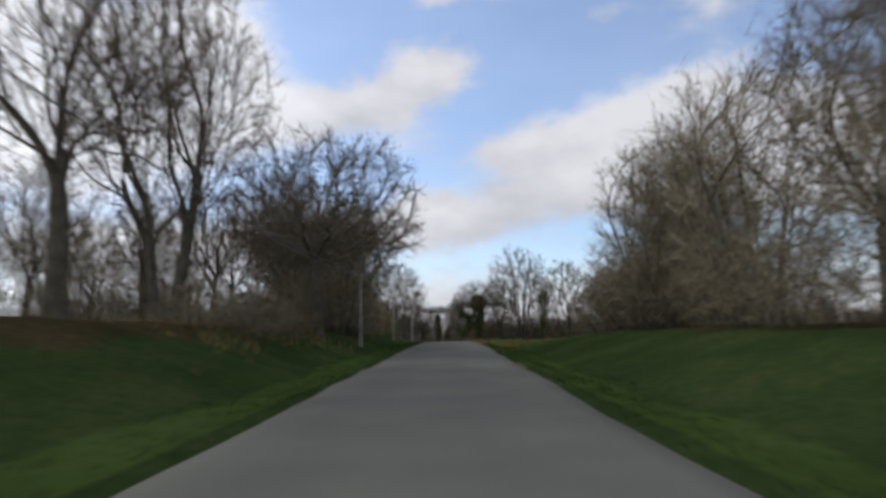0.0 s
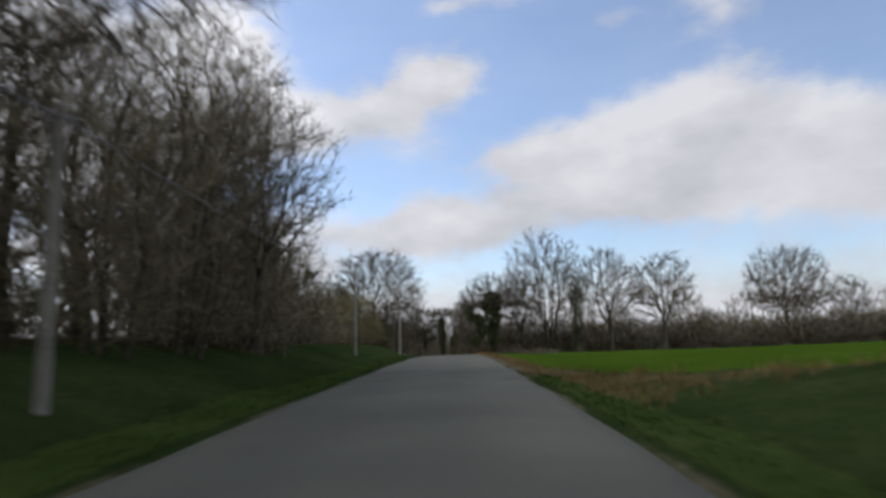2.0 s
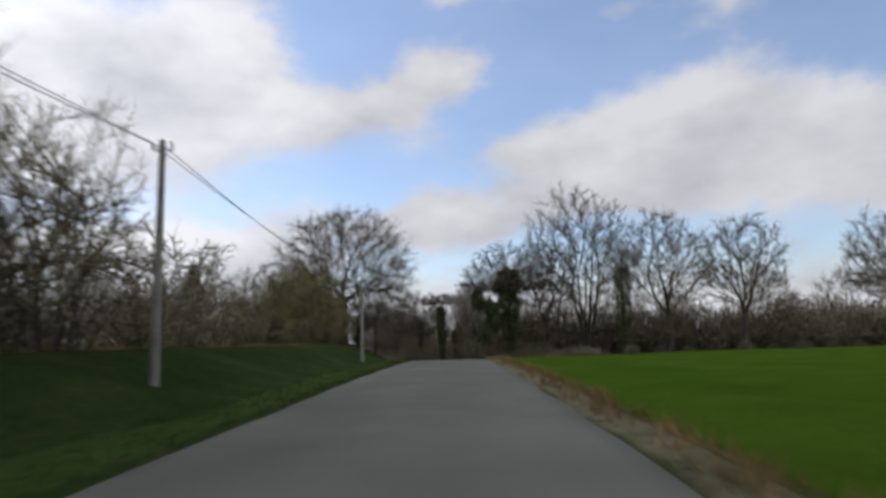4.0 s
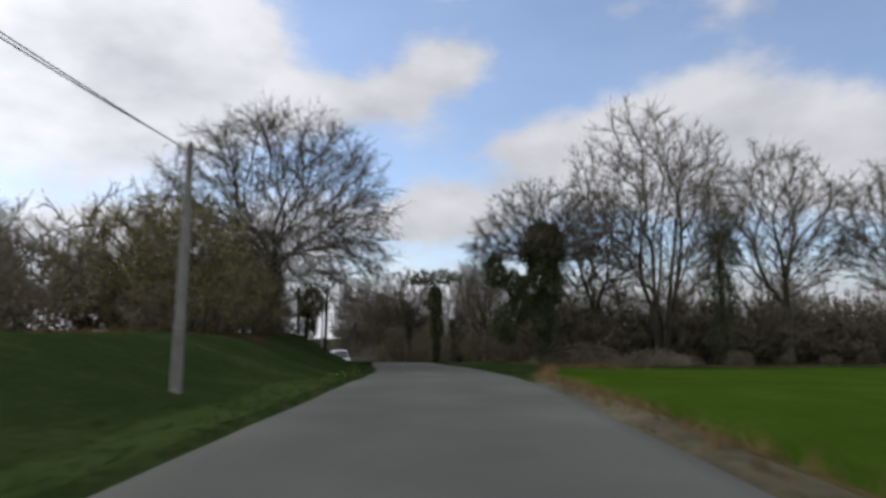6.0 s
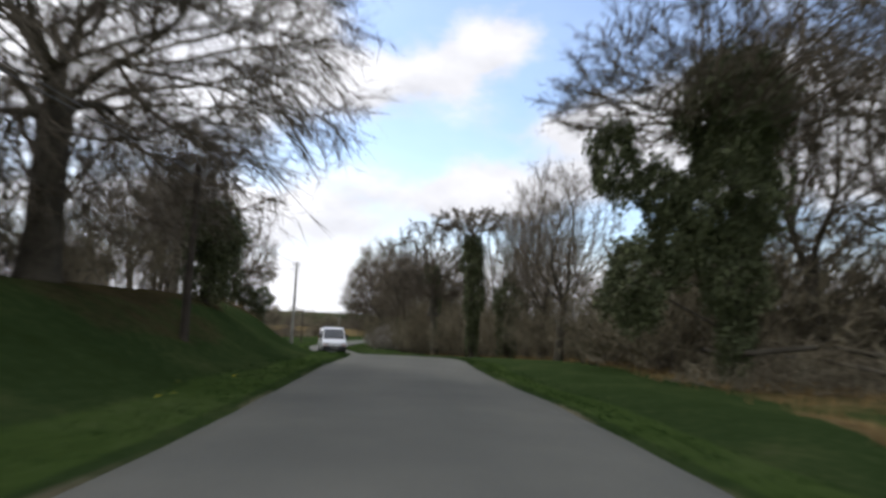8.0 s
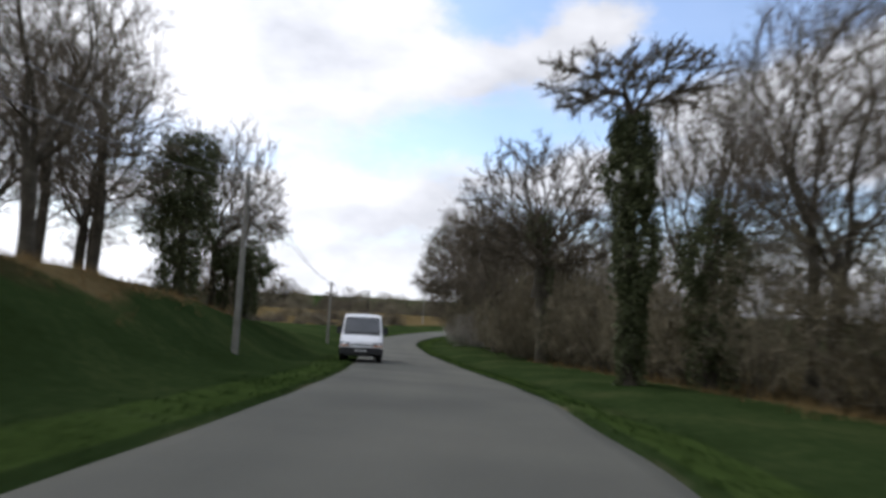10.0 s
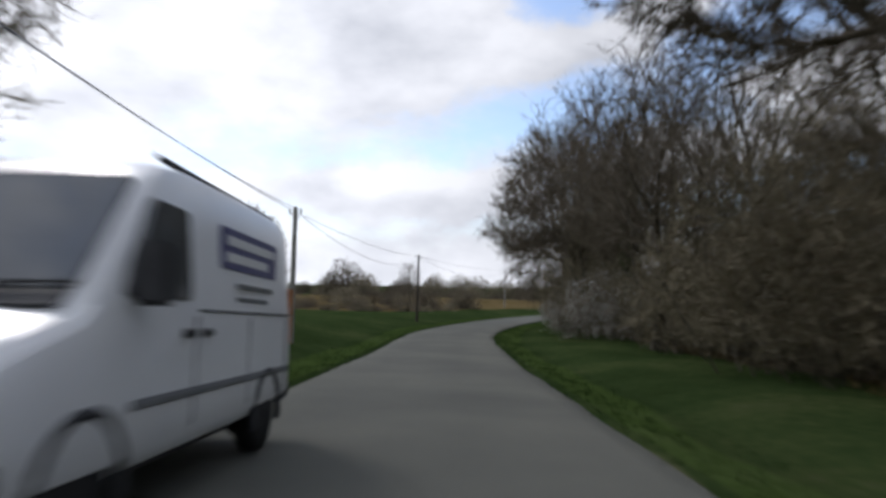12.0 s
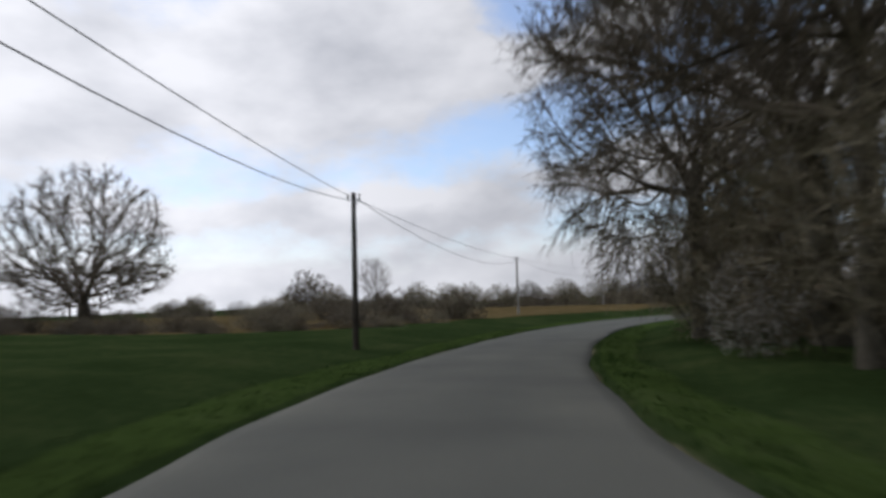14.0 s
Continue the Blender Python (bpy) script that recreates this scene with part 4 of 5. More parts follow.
for i, (x, y, h, k) in enumerate([(-16, 36, 8, "tall"), (-21, 40, 8, "tall_b"), (-26, 44, 9, "tall"), (-18, 29, 8.5, "tall_b"), (-20, 23, 9, "tall_b"), (-24, 33, 9, "tall_b"), (-14.5, 25, 6.5, "thicket_b"), (-30, 36, 10, "thicket"), (-7.3, 52.5, 12.5, "tall"), (-6.9, 57.5, 12, "tall_b"), (-8.6, 61.5, 14.5, "tall"), 
                                   (-9.5, 41.5, 8, "thicket_b"), (-12, 54, 13, "tall_b"), (-11, 46, 12.5, "tall_b"), (-10.5, 62, 13, "tall"), (-13, 62.5, 11, "thicket"), (-17, 54, 12, "tall_b"), (-7.2, 46.5, 9, "thicket_b"), (-7.0, 50, 9, "thicket_b"), (-13, 66, 9, "thicket"), (-16, 72, 9, "thicket"), (-20, 78, 9, "thicket_b"), (-12, 50, 13, "tall"), (-14, 58, 12, "tall_b"), (-9, 55, 10, "thicket_b"), (-8.5, 59, 9, "thicket_b"), (-15, 44, 11, "tall_b"), (-19, 48, 11, "thicket"), (-24, 60, 10, "thicket_b"), (-28, 52, 10, "thicket"), (-40, 60, 10, "thicket_b"), (-10, 72, 8.5, "thicket"), (-12.5, 75, 9, "thicket_b"), (-9.6, 78, 7.5, "thicket_b"), (-13.5, 81, 9, "thicket"), (-11, 68.5, 8.5, "thicket_b")]):
    plant(k, x, y, h, 57 * i, COPPICE if "thicket" in k else BARE, group="trees on the bank")
row(("shrub", "shrub_b"), 9, 37, 3.0, 4.2, 2.0, (2.6, 4.6), SHRUBL, "shrubs on the bank", -1, seed=1)
for i, (x, y, h) in enumerate([(-11, 36.5, 2.8), (-13, 38, 3.4), (-15.5, 41, 3.4), (-17.5, 38, 3.4), (-12, 33, 2.4), (-20, 43, 3.8), (-23, 39, 3.6), (-12.6, 52, 6.2), (-12.8, 57, 6.6)]):
    plant("mid_shrub" if i % 2 else "mid_shrub_b", x, y, h, 35 + 70 * i, "tall leafless hazel shrub behind the bank", "shrub", "shrubs behind the bank", squash=1.25)
row(("shrub", "shrub_b"), 6, 14, 4.0, 9.5, 4.0, (1.4, 2.2), SHRUBL, "shrubs on the bank", -1, seed=2)
for i, (x, y, h) in enumerate([(-9.5, 66, 6.5), (-10.5, 70, 7.0), (-9.2, 74, 5.6), (-10.6, 79, 6.0), (-9.6, 84, 5.0), (-11, 90, 5.0)]):
    plant("mid_shrub" if i % 2 else "mid_shrub_b", x, y, h, 40 + 70 * i, "tall leafless hazel shrub behind the bank", "shrub", "shrubs behind the bank", squash=1.1)
for i in range(7):
    plant("far_shrub_b" if i % 3 else "far_shrub", -14 - 1.8 * i, 133.5 + 1.3 * i, 2.4 + 0.5 * (i % 3), 67 * i, "low tangle of leafless brown scrub behind the bank", "shrub", "scrub behind the bank")
for i, (x, y, h) in enumerate([(-14.2, 111.5, 4.4), (-17, 112.5, 5.2), (-19.8, 114.5, 5.8)]):
    plant("mid_shrub" if i % 2 else "mid_shrub_b", x, y, h, 25 + 70 * i, "tall leafless hazel shrub behind the bank", "shrub", "shrubs behind the bank", squash=1.1)
row(("shrub", "shrub_b"), 6, 62, 3.0, 8.0, 4.0, (3.0, 4.6), SHRUBL, "shrubs on the bank", -1, seed=3)
# right hedge, first stretch
row(("thicket", "thicket_b"), 5, 10.5, 5.2, 7.4, 2.0, (8.5, 11), SHRUBL, "trees in the roadside hedge", 1, seed=4)
for i, (x, y, h, k) in enumerate([(9.9, 31, 9.5, "thicket_b"), (10.4, 12.6, 8.0, "thicket_b"), (11.2, 34, 9, "thicket"), (12.5, 30, 10, "thicket"), (10.6, 36.5, 5, "shrub"), (12.6, 38, 4.4, "shrub_b"), (14.5, 36, 7, "thicket_b"), (17, 40, 4.5, "shrub_b"), (11.6, 35.5, 8, "thicket_b"), (13, 33, 9, "thicket"), (10.8, 34.5, 4.2, "shrub"), (9.2, 29, 4.2, "shrub"), (9.4, 32.5, 4.0, "shrub_b"), (10.6, 29.5, 9, "thicket"), (10.2, 36, 3.6, "shrub"), (12.4, 35.5, 7.5, "thicket_b")]):
    plant(k, x, y, h, 61 * i, COPPICE if "thicket" in k else SHRUBL, "tree" if "thicket" in k else "shrub", group="end of the roadside hedge")
row(("shrub", "shrub_b"), 15, 7.5, 2.3, 6.2, 1.6, (2.8, 3.9), SHRUBL, "shrubs in the roadside hedge", 1, seed=6)
plant("tall_b", 14, 21, 13, 15, BARE, group="trees in the roadside hedge")
# far side of the field
ivy_tree(5.6, 135.8, [(1.6, 0, 1.2, 0.55, 1.3), (1.5, 0, 3.4, 1.0, 1.6), (1.4, 0, 5.6, 1.55, 1.7), (1.5, 0, 7.8, 1.6, 1.6), (1.7, 0, 9.2, 1.2, 0.9), (-1.9, 0.2, 6.6, 0.8, 1.3), (-0.5, 0.1, 5.6, 0.85, 1.0), (-1.2, 0.3, 3.0, 1.0, 1.5), (0.0, 0.2, 4.2, 0.8, 1.2)], 3, 64000,
         "bare tree smothered in dark green ivy at the field corner", crown=("round", 8.8, 4.4, 1.28, 30))
plant("ash", 16.3, 140, 21.5, 10, "tall bare ash tree with upright branches at the field edge", group="trees beyond the field")
plant("tall_b_far", 12.2, 142, 15, 60, "bare tree with upright branches at the field edge", group="trees beyond the field")
plant("tall_b_far", 26.6, 141, 18.2, 120, "bare tree with upright branches at the field edge", group="trees beyond the field", squash=1.15)
plant("tall_b_far", 34.8, 139, 16.8, 220, "bare tree with upright branches at the field edge", group="trees beyond the field", squash=1.15)
plant("round", 57.5, 145, 18.8, 330, ROUNDL, group="trees beyond the field", squash=0.75)
plant("tall_b_far", 70, 148, 13, 30, BARE, group="trees beyond the field")
ivy_tree(20.6, 138.5, [(0, 0, 2.0, 0.9, 2.0), (0.2, 0, 5, 1.0, 2.2), (0.1, 0, 8.5, 1.1, 2.2)], 4, 9000, "ivy-clad trunk of a bare tree at the field edge", crown=("tall_b", 10, 5, 0.9, 0))
rng0 = np.random.default_rng(77)
for i, (x, y, h) in enumerate([(22.5, 149, 11), (31, 151, 9), (41, 147, 12), (46.5, 152, 8), (52, 150, 11), (64, 152, 9), (80, 152, 11), (89, 156, 10)]):
    plant(("thicket", "tall_b_far")[i % 2], x, y, h, 77 * i, COPPICE if i % 2 == 0 else BARE, group="trees beyond the field")
for i in range(34):
    x = 8 + 2.6 * i
    plant("mid_shrub" if i % 2 else "mid_shrub_b", x, 142.5 + rng0.uniform(-1.5, 1.5), rng0.uniform(5.0, 7.4), 47 * i, "tall leafless hazel shrub behind the field", "shrub", "shrubs beyond the field", squash=1.1)
for i, (x, y, h) in enumerate([(9.5, 146, 9), (14, 146, 8), (19, 147, 9), (24, 148, 8.5), (29, 147, 8.5), (33, 149, 8), (37.5, 147, 8), (43, 146, 8), (48, 147, 7), (67, 147, 7)]):
    plant(("thicket_b", "thicket")[i % 2], x, y, h, 41 * i, COPPICE, group="trees beyond the field")
for i in range(22):
    x = 14 + 5.5 * i
    plant("far_shrub" if i % 3 == 0 else "far_shrub_b", x, 158 + rng0.uniform(-5, 12), rng0.uniform(7.0, 9.5), 47 * i, "tall leafless shrub in a far hedge", "shrub", "shrubs of a far hedge", squash=0.8)
for i in range(20):
    plant("far_shrub" if i % 2 else "far_shrub_b", 11 + 3.2 * i, 136.5 + rng0.uniform(-0.7, 0.7) - 0.05 * i, rng0.uniform(0.9, 1.5), 47 * i, "low bramble shrub along the field edge", "shrub", "brambles along the field", squash=1.0)
# left, middle stretch
plant("wide", -10.7, 131, 15.0, 0, "broad bare tree with arching outer branches on a grass bank", squash=1.12)
for i, (x, y, h) in enumerate([(-11.0, 119.0, 7.0), (-13.5, 121, 8.2), (-10.4, 124.0, 4.8), (-16.5, 123, 7.5)]):
    plant("willow", x, y, h, 80 * i, "large willow shrub with yellow-green spring buds", "shrub", "willows on the bank", squash=0.8)
for i, (x, y, h, k) in enumerate([(-26, 126, 8.5, "tall_b"), (-29, 122, 8, "tall_b"), (-20, 130, 9, "thicket_b"), (-34, 124, 9, "tall_b"), (-39, 126, 8, "thicket"), (-15, 147, 6, "tall_b"),
                                   (-18, 153, 12, "tall_b"), (-20.5, 160, 14, "tall_b"), (-25, 165, 14, "tall"), (-17, 141, 12, "tall_b"), (-31, 168, 12, "tall_b")]):
    plant(k, x, y, h, 39 * i, COPPICE if "thicket" in k else BARE, group="trees behind the bank")
for i in range(20):
    x, y = -15 - 1.7 * i, 127 + 4 * math.sin(i * 1.9) + 0.25 * i
    plant("mid_shrub" if i % 2 else "mid_shrub_b", x, y, 5.0 + 1.6 * (i % 3), 53 * i, "tall leafless hazel shrub behind the bank", "shrub", "shrubs behind the bank", squash=0.95)
for i in range(12):
    plant("mid_shrub" if i % 2 else "mid_shrub_b", -15 - 1.4 * i, 138 + 2.4 * i, 2.8 + 0.8 * (i % 3), 53 * i, "tall leafless hazel shrub behind the bank", "shrub", "shrubs behind the bank")
for i in range(10):
    plant("mid_shrub" if i % 2 else "mid_shrub_b", -15 - 2.5 * (i % 4), 16 + 5.2 * i, 1.8 + 0.9 * (i % 3), 53 * i, "tall leafless hazel shrub behind the bank", "shrub", "shrubs behind the bank")
row(("shrub", "shrub_b"), 6, 118, 4.8, 7.2, 2.0, (2.4, 3.6), SHRUBL, "shrubs along the bank", -1, seed=8)
ivy_tree(-22.9, 121, [(0, 0, 2.2, 0.7, 2.3), (0, 0, 5.0, 0.9, 2.0), (0.1, 0, 6.8, 0.6, 1.0)], 6, 9000, "slim ivy-clad tree behind the field bank")
BRUSH = "low tangle of leafless brown scrub behind the bank"
rng1 = np.random.default_rng(91)
for i in range(18):
    plant("far_shrub_b" if i % 3 else "far_shrub", -15 - 2.6 * i, 125 + 3 * math.sin(i * 1.3), rng1.uniform(3.2, 5.0), 67 * i, BRUSH, "shrub", "scrub behind the bank", squash=1.1)
for i in range(12):
    plant("far_shrub_b" if i % 3 else "far_shrub", -13 - 1.6 * (i % 4) - 0.2 * i, 66 + 3.4 * i, rng1.uniform(2.4, 4.0), 67 * i, BRUSH, "shrub", "scrub behind the bank", squash=1.0)
for i in range(14):
    plant("far_shrub_b" if i % 3 else "far_shrub", -15 - 3.4 * i, 46 + 14 * math.sin(i * 1.7), rng1.uniform(2.2, 3.6), 67 * i, BRUSH, "shrub", "scrub behind the bank", squash=1.1)
for i in range(36):
    plant("far_shrub_b" if i % 3 else "far_shrub", 9 + 2.4 * i, 145 + rng1.uniform(-1, 2), rng1.uniform(5.4, 7.4), 67 * i, "low tangle of leafless brown scrub behind the field", "shrub", "scrub behind the field", squash=1.0)
ivy_tree(-10.6, 140.2, [(0, 0, 1.1, 0.9, 1.2), (0.2, 0, 2.7, 1.1, 1.3)], 19, 8000, "short tree stump smothered in dark ivy on the bank", core=0.2)
# right wood, in the bend
ivy_tree(-1.1, 163.5, [(0, 0, 1.5, 0.5, 1.8), (0, 0, 4.2, 0.75, 2.2), (-0.1, 0, 6.6, 0.85, 1.5), (-0.2, 0, 8.0, 0.7, 0.8)], 7, 18000, "ivy-clad trunk with a flat bare crown beside the road", crown=("flat", 3.4, 7.4, 1.15, 0))
ivy_tree(-5.2, 182, [(0, 0, 2, 0.45, 2), (0, 0, 5, 0.5, 2), (-0.5, 0, 8.0, 0.9, 1.1)], 8, 7000, "big bare oak with ivy round its trunk beside the road", core=0.42, crown=("dome", 9.8, 4.2, 1.0, 20))
row(("shrub", "thicket_b", "shrub_b"), 14, 141, 3.1, 6.8, 1.6, (3.4, 4.8), SHRUBL, "shrubs of the roadside wood", 1, seed=9)
row(("shrub_b", "shrub", "thicket"), 11, 145, 4.2, 9.0, 3.0, (4.4, 6.5), SHRUBL, "shrubs of the roadside wood", 1, seed=10)
for i, (x, y, h, k) in enumerate([(-2.2, 178.5, 5.5, "shrub"), (-0.8, 175, 6, "shrub_b"), (-3.2, 181, 5, "shrub_b"), (-0.5, 180, 8, "thicket"), (1.5, 178, 9, "thicket_b"), (-2.5, 185, 8.5, "thicket"), (-5.5, 187, 7.5, "thicket_b"), (-7.2, 187.5, 6, "shrub"), (-5.6, 190, 8, "thicket"), (-4.2, 186.5, 7, "shrub_b"), (-6.2, 184.5, 4.6, "shrub_b"), (-6.4, 194, 5.5, "shrub"), (-7.2, 197, 6.5, "thicket_b"), (-4.4, 193, 8, "thicket_b"), (-5.4, 198, 6, "shrub_b"), (-3.4, 200, 9, "thicket"), (-7.4, 200.5, 5.5, "shrub"), (-6.8, 204, 5.0, "shrub_b"), (-8.8, 206.5, 5.5, "shrub_b"), (-9.2, 210, 6, "shrub"), (-7.8, 212, 6, "shrub_b")]):
    plant(k, x, y, h, 61 * i, COPPICE if "thicket" in k else SHRUBL, "tree" if "thicket" in k else "shrub", group="shrubs of the roadside wood")
row(("shrub", "shrub_b"), 6, 184, 2.6, 6.4, 1.2, (3.6, 5.2), SHRUBL, "shrubs of the roadside wood", 1, seed=11)
row(("thicket_b", "thicket"), 3, 187, 5.5, 7.6, 2.0, (7.5, 9.5), SHRUBL, "trees of the roadside wood", 1, seed=12)
row(("shrub", "shrub_b"), 7, 205, 4.0, 5.2, 1.6, (3.0, 4.4), SHRUBL, "shrubs of the roadside wood", 1, seed=13)
row(("thicket", "thicket_b"), 4, 208, 6.0, 6.0, 2.0, (8, 10), SHRUBL, "trees of the roadside wood", 1, seed=14)
for i, (x, y, h, k) in enumerate([(4.2, 164, 13, "tall"), (3.5, 160, 12, "tall_b"), (3.8, 152, 12, "tall_b"), (-16, 233, 11, "tall_b"), (-7.4, 195, 14, "tall_b"), (-8.6, 200, 13, "tall_b"), (-3.6, 190, 13, "tall_b")]):
    plant(k, x, y, h, 31 * i, BARE, group="trees of the roadside wood")
ivy_tree(-12.0, 206.5, [(0, 0, 2, 0.5, 2), (0, 0, 5, 0.6, 2.2), (0, 0, 7.5, 0.6, 1.4)], 15, 7000, "ivy-clad trunk within the roadside wood", crown=("tall_b", 6, 6, 1.0, 50))
for i, (x, y, h, q) in enumerate([(-14.1, 203.4, 3.3, 1.0), (-12.5, 202.6, 3.7, 1.0), (-17.3, 214, 2.7, 0.7)]):
    plant("blackthorn", x, y, h, 90 * i, "blackthorn shrub in white blossom at the road edge", "shrub", "blackthorns at the road edge", squash=q)
for i, (k, x, y, h, q) in enumerate([("round", -11.4, 203.5, 13.2, 0.66), ("tall_b", -10.2, 197, 13.5, 1.0), ("round", -15.8, 211, 13.5, 0.8), ("wide", -18.0, 222.5, 16.8, 0.66), ("tall_b", -15.4, 216, 18.5, 1.0)]):
    plant(k, x, y, h, 70 * i + 20, "bare tree with arching twigs hanging towards the road", group="trees overhanging the road", squash=q)
for i, (x, y, h, k) in enumerate([(-17.4, 221.5, 5, "shrub"), (-16.4, 218.5, 5, "shrub_b"), (-17.2, 226, 4.6, "shrub_b"), (-16.0, 223.5, 7, "thicket_b"), (-17.0, 231, 5, "shrub"), (-14.6, 209.5, 6, "shrub_b"), (-15.4, 214.0, 5.6, "shrub")]):
    plant(k, x, y, h, 61 * i, COPPICE if "thicket" in k else SHRUBL, "tree" if "thicket" in k else "shrub", group="shrubs of the roadside wood")
for i, (x, y, h, k) in enumerate([(1.6, 167.5, 12.5, "tall_b"), (3.2, 171, 13, "tall")]):
    plant(k, x, y, h, 97 * i, BARE, group="trees of the roadside wood")
ivy_tree(1.4, 164.5, [(0, 0, 1.8, 0.9, 1.8), (0, 0, 4.2, 1.2, 1.8)], 17, 8000, "short tree thick with ivy within the roadside wood")
# left, last stretch
for i, (x, y, h, k) in enumerate([(-23.5, 166.5, 14, "tall"), (-26.5, 169, 13.5, "tall_b"), (-30, 174, 13, "tall"), (-27, 164.5, 13, "tall_b")]):
    plant(k, x, y, h, 83 * i, BARE, group="trees on the heath bank")
ivy_tree(-23, 171.8, [(0.1, 0, 1.6, 1.2, 1.8), (0, 0, 4.2, 1.7, 2.2), (0.1, 0, 6.4, 1.8, 2.0), (0.3, 0, 8.0, 1.4, 1.1)], 9, 26000, "stout tree wholly covered in dark ivy on the bank")
plant("round", -23.4, 175.6, 11.8, 140, "bare tree with arching branches on the bank", squash=0.76)
plant("shrub_b", -24.6, 174.0, 3.4, 20, SHRUBL, "shrub")
ivy_tree(-22.5, 175.4, [(0, 0, 1.6, 0.4, 1.4), (0.3, 0, 3.2, 1.0, 0.9)], 16, 5000, "lower trunk of a bare tree covered in ivy", core=0.2)
ivy_tree(-20.7, 174.8, [(0, 0, 1.3, 0.7, 1.2), (0.1, 0, 3.0, 1.15, 1.1)], 10, 7000, "small ivy-covered tree on the bank", core=0.16)
for i, (x, y, h) in enumerate([(-21.9, 176.6, 4.6), (-23.6, 178, 4.4)]):
    plant("mid_shrub" if i % 2 else "mid_shrub_b", x, y, h, 30 + 70 * i, "leafless hazel shrub on the heath bank", "shrub", "shrubs on the heath bank")
plant("dome", -59.4, 236.1, 12.7, 60, ROUNDL, squash=0.88)
plant("tall_b", -76, 250, 6, 60, BARE)
plant("tall_b", -46.3, 258.4, 6.6, 160, BARE, squash=0.9)
for i, (x, y, top, q) in enumerate([(-98.5, 336, 8.2, 0.95), (-106, 341, 3.2, 1.2), (-91, 334, 4.4, 1.0), (-84, 338, 2.0, 1.3), (-78, 334, 1.6, 1.4), (-72.8, 340, 4.3, 0.95), (-66, 343, 1.8, 1.4), (-60.2, 340, 3.6, 1.1), (-53, 338, 3.0, 1.2), (-47, 340, 3.4, 1.2), (-39, 336, 3.4, 1.2), (-31, 334, 3.8, 1.1), (-23, 328, 4, 1.1), (-14, 322, 4.4, 1.0), (-5, 318, 4.4, 1.1), (4, 322, 5, 1.0)]):
    plant("far_tree_b" if i % 3 == 0 else "far_tree", x, y, top - 0.3 - lz(x, y), 31 * i, "far rounded leafless tree standing in a hedge", "tree", "far trees", squash=q, sink=0.3)
for i in range(22):
    x, y = -112 + 5.2 * i, 318 + 5 * math.sin(i * 2.1) - (0.35 * max(0, i - 12) ** 1.6)
    plant("far_shrub" if i % 2 else "far_shrub_b", x, y, 1.8 + 0.8 * (i % 3), 71 * i, "low brown scrub in front of the far trees", "shrub", "scrub before the far trees", squash=1.5)
for i in range(26):
    plant("far_tree" if i % 2 else "far_tree_b", -215 + 13 * i, 385 + 25 * math.sin(i), 5 + 1.2 * (i % 3), 29 * i, "far rounded leafless tree standing in a hedge", "tree", "far trees", squash=1.3, sink=0.5)
for i in range(14):
    plant("far_shrub" if i % 2 else "far_shrub_b", -52 - 3.2 * i, 232 + 4 * math.sin(i * 1.7), 1.6 + 0.4 * (i % 3), 29 * i, "low brown gorse shrub on the heath", "shrub", "low shrubs on the heath", squash=1.3)

rng2 = np.random.default_rng(95)
for i in range(44):
    y = 196 + 1.0 * i
    x = float(road_x(y)) - float(road_half(y)) - float(np.interp(y, [186, 200, 208, 214, 222, 230, 250], [12, 30, 27, 21, 17, 9, 4])) - rng2.uniform(0.5, 5.0)
    plant("far_shrub_b" if i % 3 else "far_shrub", x, y, rng2.uniform(0.45, 1.1), 41 * i, "low brown bramble and bracken on the heath", "shrub", "low shrubs on the heath", squash=1.3)
for i in range(40):
    x = -34 - 1.75 * i
    plant("far_shrub_b" if i % 3 else "far_shrub", x, 230 + 0.12 * (x + 60) + rng2.uniform(-4, 6), rng2.uniform(0.8, 1.9), 41 * i, "low brown bramble and bracken on the heath", "shrub", "low shrubs on the heath", squash=1.2)
for i in range(16):
    plant("far_shrub" if i % 2 else "far_shrub_b", -33 - 1.5 * i + rng2.uniform(-1, 1), 246 + 0.6 * i + rng2.uniform(-3, 3), rng2.uniform(1.2, 2.8), 41 * i, "low brown bramble and bracken on the heath", "shrub", "low shrubs on the heath", squash=1.1)

# ---------------------------------------------------------------- the van
VAN_WHITE = material("van_paint", [(0.3, (0.80, 0.81, 0.82)), (0.7, (0.87, 0.88, 0.88))], 1.2, 4, 0.28, 12, 0.2, spec=0.5)
VAN_GREY = material("grey_plastic", [(0.3, (0.030, 0.031, 0.033)), (0.7, (0.055, 0.056, 0.058))], 3, 4, 0.6, 30, 0.3)
TRIM_GREY = material("trim_grey", [(0.3, (0.16, 0.165, 0.17)), (0.7, (0.23, 0.235, 0.24))], 3, 4, 0.6, 30, 0.3)
RUBBER = material("rubber", [(0.3, (0.012, 0.012, 0.012)), (0.7, (0.026, 0.026, 0.026))], 6, 4, 0.85, 30, 0.3)
HUB = material("wheel_steel", [(0.3, (0.24, 0.24, 0.25)), (0.7, (0.38, 0.38, 0.39))], 6, 4, 0.45, 30, 0.3, metal=0.6)
AMBER = material("amber_lens", [(0.3, (0.45, 0.14, 0.02)), (0.7, (0.60, 0.22, 0.04))], 8, 3, 0.2, 30, 0.2, spec=0.5)
LENS = material("lamp_lens", [(0.3, (0.30, 0.31, 0.32)), (0.7, (0.55, 0.56, 0.57))], 10, 3, 0.1, 40, 0.3, spec=0.7, metal=0.3)
PLATE = material("plate_white", [(0.3, (0.62, 0.62, 0.60)), (0.7, (0.72, 0.72, 0.70))], 8, 3, 0.4, 30, 0.2)
